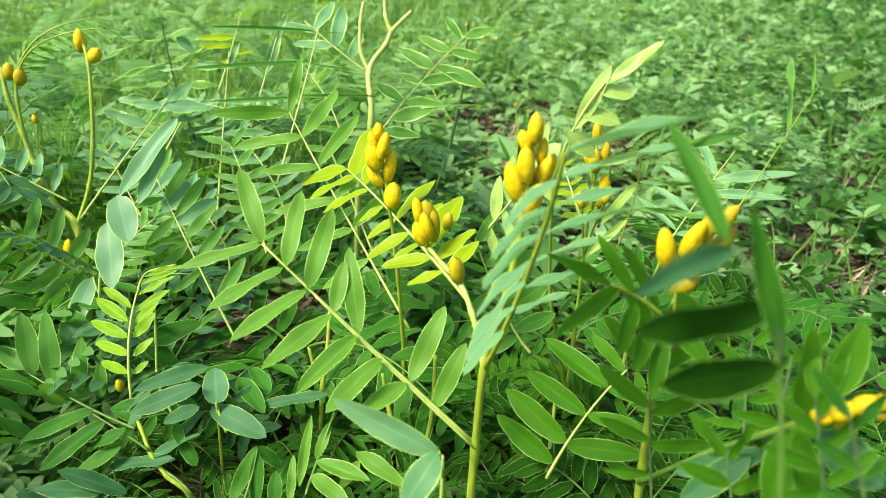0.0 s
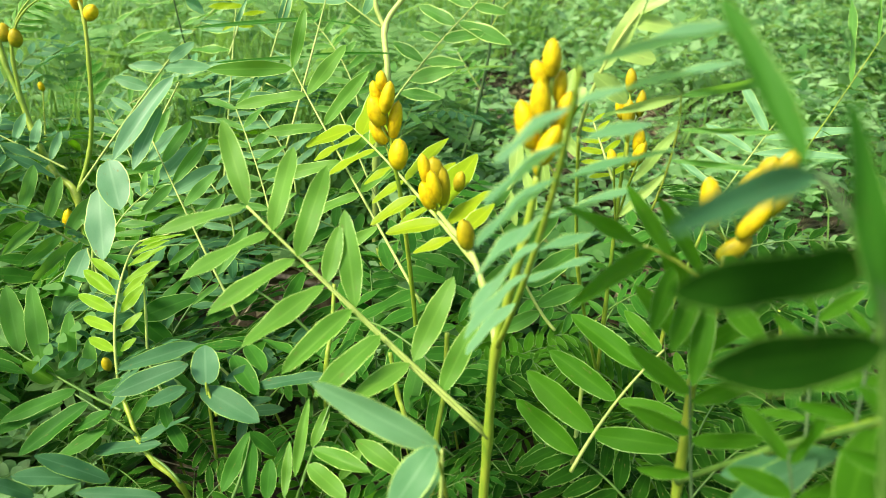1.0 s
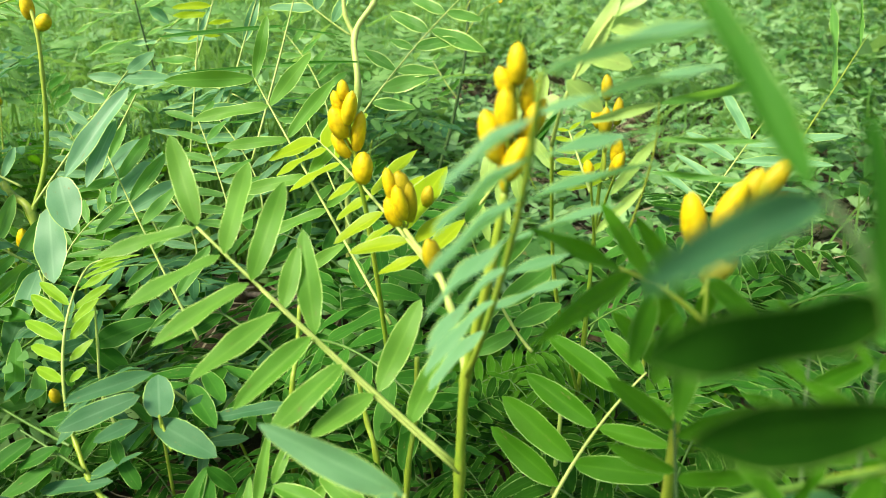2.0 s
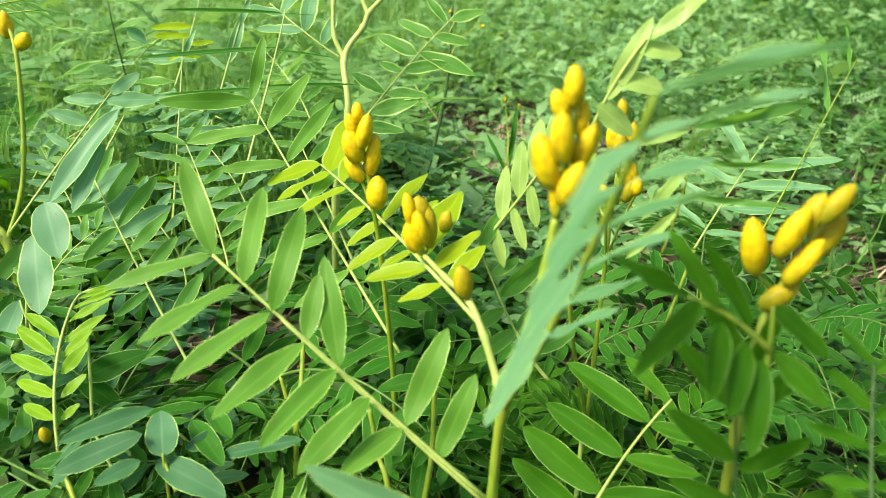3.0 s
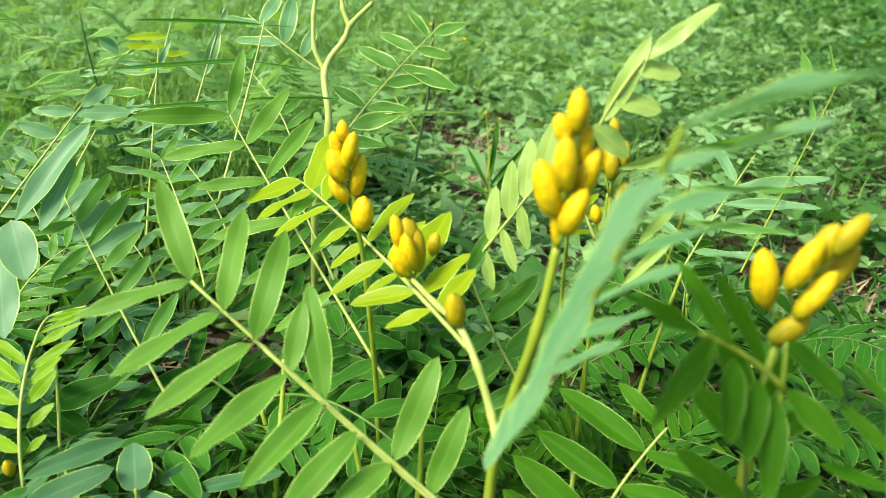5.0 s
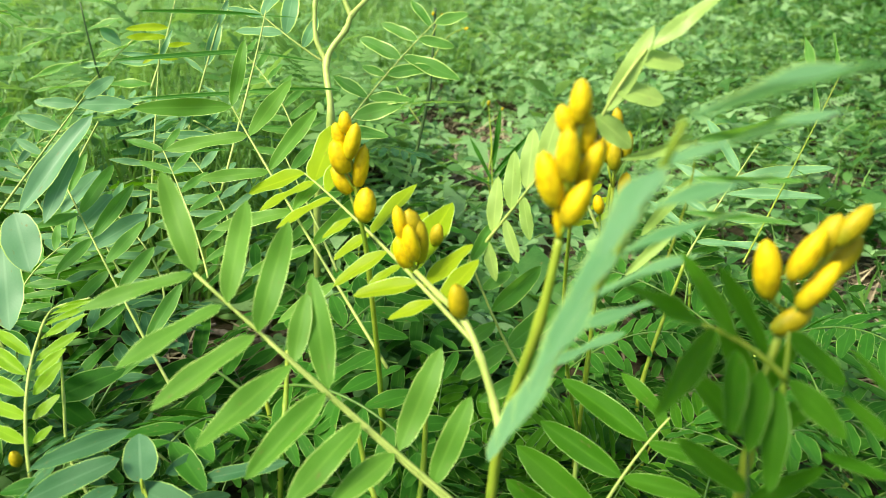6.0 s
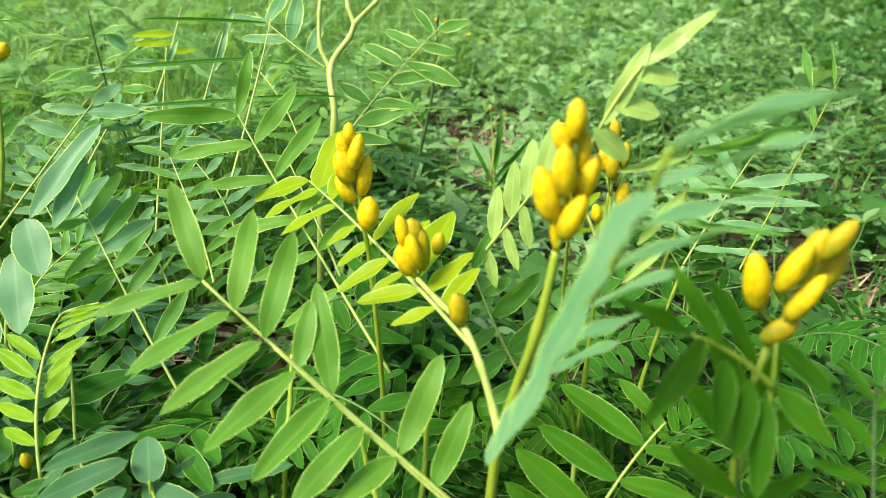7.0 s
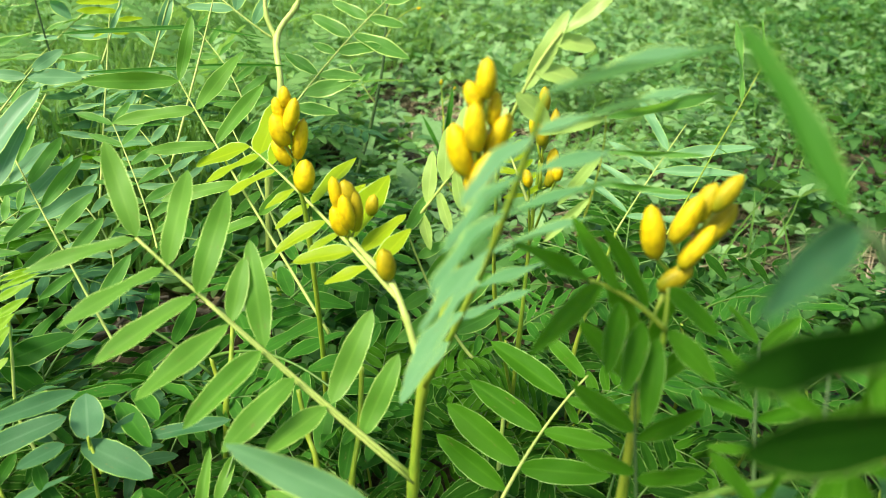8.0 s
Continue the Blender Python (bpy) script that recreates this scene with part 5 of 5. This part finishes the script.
for k, (x, y, a, n) in enumerate([(-0.40, 0.86, 0.3, 0.13), (-0.36, 0.80, 0.9, 0.10), (-0.30, 0.90, -0.3, 0.16), (-0.22, 0.78, 2.2, 0.09), (0.02, 1.55, 0.4, 0.3), (0.62, 1.1, 0.1, 0.18), (0.7, 1.02, -0.2, 0.2), (0.14, 1.3, 0.6, 0.22)]):
    twig(x, y, a, n, k)


def turned(ax, ay, az):
    """Rotation matrices for arrays of Euler angles."""
    cx, sx, cy, sy, cz, sz = np.cos(ax), np.sin(ax), np.cos(ay), np.sin(ay), np.cos(az), np.sin(az)
    o, i = np.zeros_like(ax), np.ones_like(ax)
    rx = np.array([[i, o, o], [o, cx, -sx], [o, sx, cx]]).transpose(2, 0, 1)
    ry = np.array([[cy, o, sy], [o, i, o], [-sy, o, cy]]).transpose(2, 0, 1)
    rz = np.array([[cz, -sz, o], [sz, cz, o], [o, o, i]]).transpose(2, 0, 1)
    return rz @ ry @ rx


def scatter(name, mat, verts, tris, at, rot, size, label, category):
    """Many small copies of a shape, joined into one mesh."""
    base = np.array(verts, float)
    pts = np.einsum("nij,nvj->nvi", rot, base[None] * size[:, None, :]) + at[:, None, :]
    n, k = len(at), len(base)
    fs = (np.array(tris)[None] + (np.arange(n) * k)[:, None, None]).reshape(-1, 3)
    me = bpy.data.meshes.new(name)
    me.vertices.add(n * k)
    me.vertices.foreach_set("co", pts.reshape(-1).astype(np.float32))
    me.loops.add(len(fs) * 3)
    me.loops.foreach_set("vertex_index", fs.reshape(-1).astype(np.int32))
    me.polygons.add(len(fs))
    me.polygons.foreach_set("loop_start", np.arange(0, len(fs) * 3, 3, dtype=np.int32))
    me.update(calc_edges=True)
    me.materials.append(mat)
    return tagged(new(name, me), label, category, "", "stuff")


SMALL_LEAF = ([(0, 0, 0), (-0.24, 0.4, 0.06), (0, 0.45, 0), (0.24, 0.4, 0.06), (-0.19, 0.8, 0.0), (0, 0.82, -0.05), (0.19, 0.8, 0.0), (0, 1, -0.12)],
              [(0, 2, 1), (0, 3, 2), (1, 2, 5), (1, 5, 4), (2, 3, 6), (2, 6, 5), (4, 5, 7), (5, 6, 7)])
ROUND_LEAF = ([(0, 0, 0), (-0.15, 0.18, 0.03), (0.15, 0.18, 0.03), (-0.25, 0.42, 0.06), (0, 0.42, 0.0), (0.25, 0.42, 0.06), (-0.26, 0.66, 0.04), (0, 0.68, -0.03), (0.26, 0.66, 0.04), (-0.15, 0.90, -0.04), (0.15, 0.90, -0.04), (0, 1, -0.08)],
              [(0, 2, 1), (1, 4, 3), (1, 2, 4), (2, 5, 4), (3, 4, 7), (3, 7, 6), (4, 5, 8), (4, 8, 7), (6, 7, 9), (7, 10, 9), (7, 8, 10), (9, 10, 11)])
KITE = ([(0, 0, 0), (-0.28, 0.5, 0.08), (0, 1, -0.05), (0.28, 0.5, 0.08)], [(0, 3, 1), (1, 3, 2)])
BLADE = ([(-0.5, 0, 0), (0.5, 0, 0), (-0.42, 0.02, 0.35), (0.42, 0.02, 0.35), (-0.28, 0.10, 0.7), (0.28, 0.10, 0.7), (0, 0.28, 1)],
         [(0, 1, 3), (0, 3, 2), (2, 3, 5), (2, 5, 4), (4, 5, 6)])


def cover_density(x, y):
    """How thick the low weeds stand: thin over the bare patches, thick beyond."""
    bare = 0.72 * math.exp(-(((x - 0.68) / 0.26) ** 2 + ((y - 1.12) / 0.2) ** 2)) + 1.0 * math.exp(-(((x - 0.06) / 0.20) ** 2 + ((y - 1.75) / 0.34) ** 2)) + 1.2 * math.exp(-(((x + 0.29) / 0.17) ** 2 + ((y - 0.84) / 0.17) ** 2)) + math.exp(-(((x - 0.22) / 0.08) ** 2 + ((y - 1.15) / 0.12) ** 2))
    bare += 0.5 * math.exp(-(((x - 1.15) / 0.5) ** 2 + ((y - 1.55) / 0.5) ** 2))
    n = noise.noise((x * 2.2, y * 2.2, 7.0))
    bare += 0.85 * math.exp(-(((x - 0.33) / 0.24) ** 4 + ((y - 0.6) / 0.3) ** 4))
    return max(0.0, min(1.0, 0.85 + 0.5 * n)) * max(0.0, 1 - bare)


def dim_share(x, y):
    """The share of low weeds in the darker green: little on one side of the field, most on the other, nearly all among
    the plants.
    """
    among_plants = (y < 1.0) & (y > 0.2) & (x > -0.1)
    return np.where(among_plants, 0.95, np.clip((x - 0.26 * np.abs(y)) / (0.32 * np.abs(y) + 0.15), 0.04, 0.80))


def feather():
    """One feather-like leaf 1 long along y, with its leaflets, as points and triangles."""
    v, t = [], []
    for i in range(8):
        y0 = 0.2 + 0.8 * i / 7
        for side in (-1, 1):
            a = radians(70 - 22 * y0) * side
            L, w, b = 0.27 * (1.05 - 0.25 * y0), 0.040, len(v)
            d, n = V((math.sin(a), math.cos(a), 0)), V((math.cos(a), -math.sin(a), 0))
            for f, g in ((0, 0), (0.14, 0.6), (0.14, -0.6), (0.4, 1), (0.4, -1), (0.7, 0.88), (0.7, -0.88), (0.9, 0.45), (0.9, -0.45), (1, 0)):
                p = d * (L * f) + n * (w * g)
                v.append((p.x, y0 + p.y, -0.22 * y0 * y0 - 0.05 * f * f))
            t += [(b, b + 1, b + 2), (b + 7, b + 9, b + 8)]
            for r in (b + 1, b + 3, b + 5):
                t += [(r, r + 2, r + 3), (r, r + 3, r + 1)]
    for i in range(6):
        y0, y1, b = i / 6, (i + 1) / 6, len(v)
        v += [(-0.008, y0, -0.22 * y0 * y0), (0.008, y0, -0.22 * y0 * y0), (-0.007, y1, -0.22 * y1 * y1), (0.007, y1, -0.22 * y1 * y1)]
        t += [(b, b + 1, b + 3), (b, b + 3, b + 2)]
    return v, t


def cover():
    g = np.random.default_rng(3)
    # low weeds with four small leaves to a stalk
    n, m = 62000, 60000
    far, turn = 0.25 + 9 * g.random(m) ** 0.7, g.uniform(0, 6.2832, m)
    y = np.r_[0.35 + 7.7 * g.random(n) ** 1.6, far * np.sin(turn)]
    x = np.r_[g.uniform(-1, 1, n) * (0.45 + 0.75 * y[:n]) * g.uniform(0.9, 1.6, n), far * np.cos(turn)]
    wide = np.r_[np.zeros(n, bool), np.ones(m, bool)]
    den = np.array([cover_density(a, b) for a, b in zip(x, y)])
    keep = (g.random(n + m) < den) & ~((y < 0.62) & (y > 0.2) & (x > -0.3) & (x < 0.1))
    x, y, den, wide = x[keep], y[keep], den[keep], wide[keep]
    z = np.array([soil_height(a, b) for a, b in zip(x, y)])
    lump = np.array([noise.noise((a * 4.5, b * 4.5, 2.0)) for a, b in zip(x, y)])
    h = g.uniform(0.012, 0.09, len(x)) * (0.5 + 0.6 * den) * np.clip(y, 0.6, 1.4) * (1 + 1.6 * np.clip(lump, -0.6, 1))
    s = g.uniform(0.015, 0.032, len(x)) * np.where(g.random(len(x)) < 0.15, 1.5, 1.0) * np.where(y > 1.5, 0.82, 0.80) * (1 + 0.10 * np.abs(y))
    k = 4
    rep = lambda a: np.repeat(a, k)
    m = len(x) * k
    az = rep(g.uniform(0, 6.28, len(x))) + np.tile(np.arange(k) * 1.57, len(x)) + g.uniform(-0.3, 0.3, m)
    rot = turned(g.normal(0.2, 0.35, m), g.normal(0, 0.3, m), az)
    at = np.c_[rep(x), rep(y), rep(z + h)]
    size = (rep(s) * g.uniform(0.8, 1.15, m))[:, None] * np.ones(3)
    close = (at[:, 1] < 1.4) & (at[:, 1] > 0.3) & ~rep(wide)
    wide = rep(wide) & ~close
    far = ~close & ~wide & (at[:, 1] > 2.6)
    mid = ~close & ~wide & ~far
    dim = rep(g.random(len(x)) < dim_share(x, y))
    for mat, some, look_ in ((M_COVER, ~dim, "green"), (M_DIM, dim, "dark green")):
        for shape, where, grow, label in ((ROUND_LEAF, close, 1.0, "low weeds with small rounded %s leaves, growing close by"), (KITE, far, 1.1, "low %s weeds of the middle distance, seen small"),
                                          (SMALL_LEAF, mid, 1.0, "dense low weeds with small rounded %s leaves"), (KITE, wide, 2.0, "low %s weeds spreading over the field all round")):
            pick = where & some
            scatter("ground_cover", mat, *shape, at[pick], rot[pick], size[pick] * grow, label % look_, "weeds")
    # the field beyond
    n, m = 45000, 90000
    far, turn = 4.5 + 65 * g.random(m) ** 1.5, g.uniform(0, 6.2832, m)
    y = np.r_[5.5 + 60 * g.random(n) ** 2.0, far * np.sin(turn)]
    x = np.r_[g.uniform(-1, 1, n) * (0.6 + 0.75 * y[:n]) * g.uniform(0.9, 1.7, n), far * np.cos(turn)]
    keep = np.hypot(x, y) > 4.5
    x, y = x[keep], y[keep]
    n = len(x)
    s = g.uniform(0.06, 0.11, n) * (1 + 0.08 * np.maximum(np.hypot(x, y) - 5, 0))
    rot = turned(g.normal(0.3, 0.5, n), g.normal(0, 0.5, n), g.uniform(0, 6.28, n))
    at = np.c_[x, y, g.uniform(0.01, 0.13, n)]
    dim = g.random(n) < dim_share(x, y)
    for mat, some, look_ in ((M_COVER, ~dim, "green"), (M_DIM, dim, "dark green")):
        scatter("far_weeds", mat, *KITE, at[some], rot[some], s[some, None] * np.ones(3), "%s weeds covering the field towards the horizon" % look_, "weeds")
    # grass tufts
    n = 17000
    y = 0.95 + 7 * g.random(n) ** 1.7
    x = np.where(g.random(n) < 0.75, -y * g.uniform(-0.05, 0.95, n), y * g.uniform(-0.3, 0.85, n))
    tuft = g.integers(0, 1700, n)
    x, y = x[tuft] * 0.94 + 0.06 * x, y[tuft] * 0.97 + 0.03 * y
    away = ~((np.abs(x - 0.06) < 0.30) & (y < 2.3)) & ~((x > 0.35) & (y < 1.7) & (g.random(n) < 0.85))
    x, y, n = x[away], y[away], int(away.sum())
    hgt = g.uniform(0.08, 0.26, n) * np.where(x > 0.1, 0.6, 1.0)
    rot = turned(g.normal(0, 0.22, n), g.normal(0, 0.22, n), g.uniform(0, 6.28, n))
    at = np.c_[x, y, np.full(n, -0.01)]
    scatter("grass", M_GRASS, *BLADE, at, rot, np.c_[g.uniform(0.003, 0.006, n) * (1 + 0.2 * y), hgt, hgt], "tufts of fresh green grass among the weeds", "grass")
    # small feathery seedlings standing up out of the weeds
    n = 1500
    y = 1.5 + 5 * g.random(n) ** 1.5
    x = g.uniform(-0.5, 1, n) * (0.3 + 0.7 * y)
    keep = np.array([cover_density(a, b) > 0.45 for a, b in zip(x, y)])
    x, y = x[keep], y[keep]
    n = len(x)
    rot = turned(g.normal(0.75, 0.3, n), g.normal(0, 0.3, n), g.uniform(0, 6.28, n))
    size = (g.uniform(0.04, 0.075, n) * (1 + 0.06 * y))[:, None] * np.ones(3)
    scatter("seedlings", M_COVER, *feather(), np.c_[x, y, g.uniform(0.02, 0.07, n)], rot, size, "small feathery seedlings standing among low weeds", "seedlings")
    # dead leaves and straw on the bare soil
    n = 3650
    x, y = np.r_[g.normal(0.2, 0.6, 2600), g.normal(0.06, 0.16, 800), g.normal(0.66, 0.2, 250)], np.r_[g.normal(1.3, 0.5, 2600), g.normal(1.70, 0.28, 800), g.normal(1.12, 0.15, 250)]
    z = np.array([soil_height(a, b) for a, b in zip(x, y)]) + 0.006
    rot = turned(g.normal(0, 0.3, n), g.normal(0, 0.3, n), g.uniform(0, 6.28, n))
    scatter("leaf_litter", M_LITTER, *SMALL_LEAF, np.c_[x, y, z], rot, np.c_[g.uniform(0.012, 0.03, n), g.uniform(0.015, 0.04, n), np.full(n, 0.03)], "dry brown leaf litter on the soil", "litter")
    n = 1400
    x, y = np.r_[g.normal(0.2, 0.6, 900), g.normal(0.06, 0.16, 350), g.normal(0.66, 0.2, 150)], np.r_[g.normal(1.3, 0.5, 900), g.normal(1.70, 0.28, 350), g.normal(1.12, 0.15, 150)]
    z = np.array([soil_height(a, b) for a, b in zip(x, y)]) + 0.008
    hgt = g.uniform(0.04, 0.14, n)
    scatter("dry_straw", M_STRAW, *BLADE, np.c_[x, y, z], turned(np.zeros(n), np.zeros(n), g.uniform(0, 6.28, n)) @ turned(np.full(n, 1.5) + g.normal(0, 0.12, n), np.zeros(n), np.zeros(n)), np.c_[g.uniform(0.002, 0.004, n), hgt, hgt], "pale dry straw lying on the soil", "straw")
    # more of the feathery plants, standing close together
    n, m = 2900, 2600
    far, turn = 0.85 + 5.5 * g.random(m) ** 0.8, g.uniform(0, 6.2832, m)
    y = np.r_[0.5 + 2.9 * g.random(n) ** 1.2, far * np.sin(turn)]
    x = np.r_[0.16 - 2.5 * g.random(n) ** 1.15, far * np.cos(turn)]
    n += m
    y = y - np.where(x < -0.5, g.exponential(0.35, n), 0.0)
    low = (y < 1.1) & (np.abs(x) < 0.3 + 0.6 * y)
    keep = ~((x > -0.46) & (x < -0.12) & (y > 0.64) & (y < 1.0)) & ~((x > -0.12) & (x < 0.24) & (y > 0.85) & (y < 1.6)) & ((x < 0.13 - 0.25 * (y - 0.5)) | (y < 0) | (x > 0.5 + 0.8 * y) | (x < -0.6 - 0.9 * y)) & (g.random(n) < np.clip(1.6 - 0.45 * y, 0.3, 1.0) * np.where((x < -0.38) & (y > 0.92) & (y < 3.5), 0.3, 1.0))
    keep &= ~((y < 0.85) & (y > 0.2) & (np.abs(x) < 0.38))
    x, y, low = x[keep], y[keep], low[keep]
    n = len(x)
    z = np.where(low, g.uniform(0.02, 0.11, n), g.uniform(0.04, 0.24, n))
    rot = turned(g.normal(0.25, 0.35, n), g.normal(0, 0.35, n), g.uniform(0, 6.28, n))
    size = (g.uniform(0.11, 0.17, n))[:, None] * np.ones(3)
    scatter("senna_thicket", M_THICK, *feather(), np.c_[x, y, z], rot, size, "thicket of feathery green leaves behind the budded plants", "foliage")


cover()
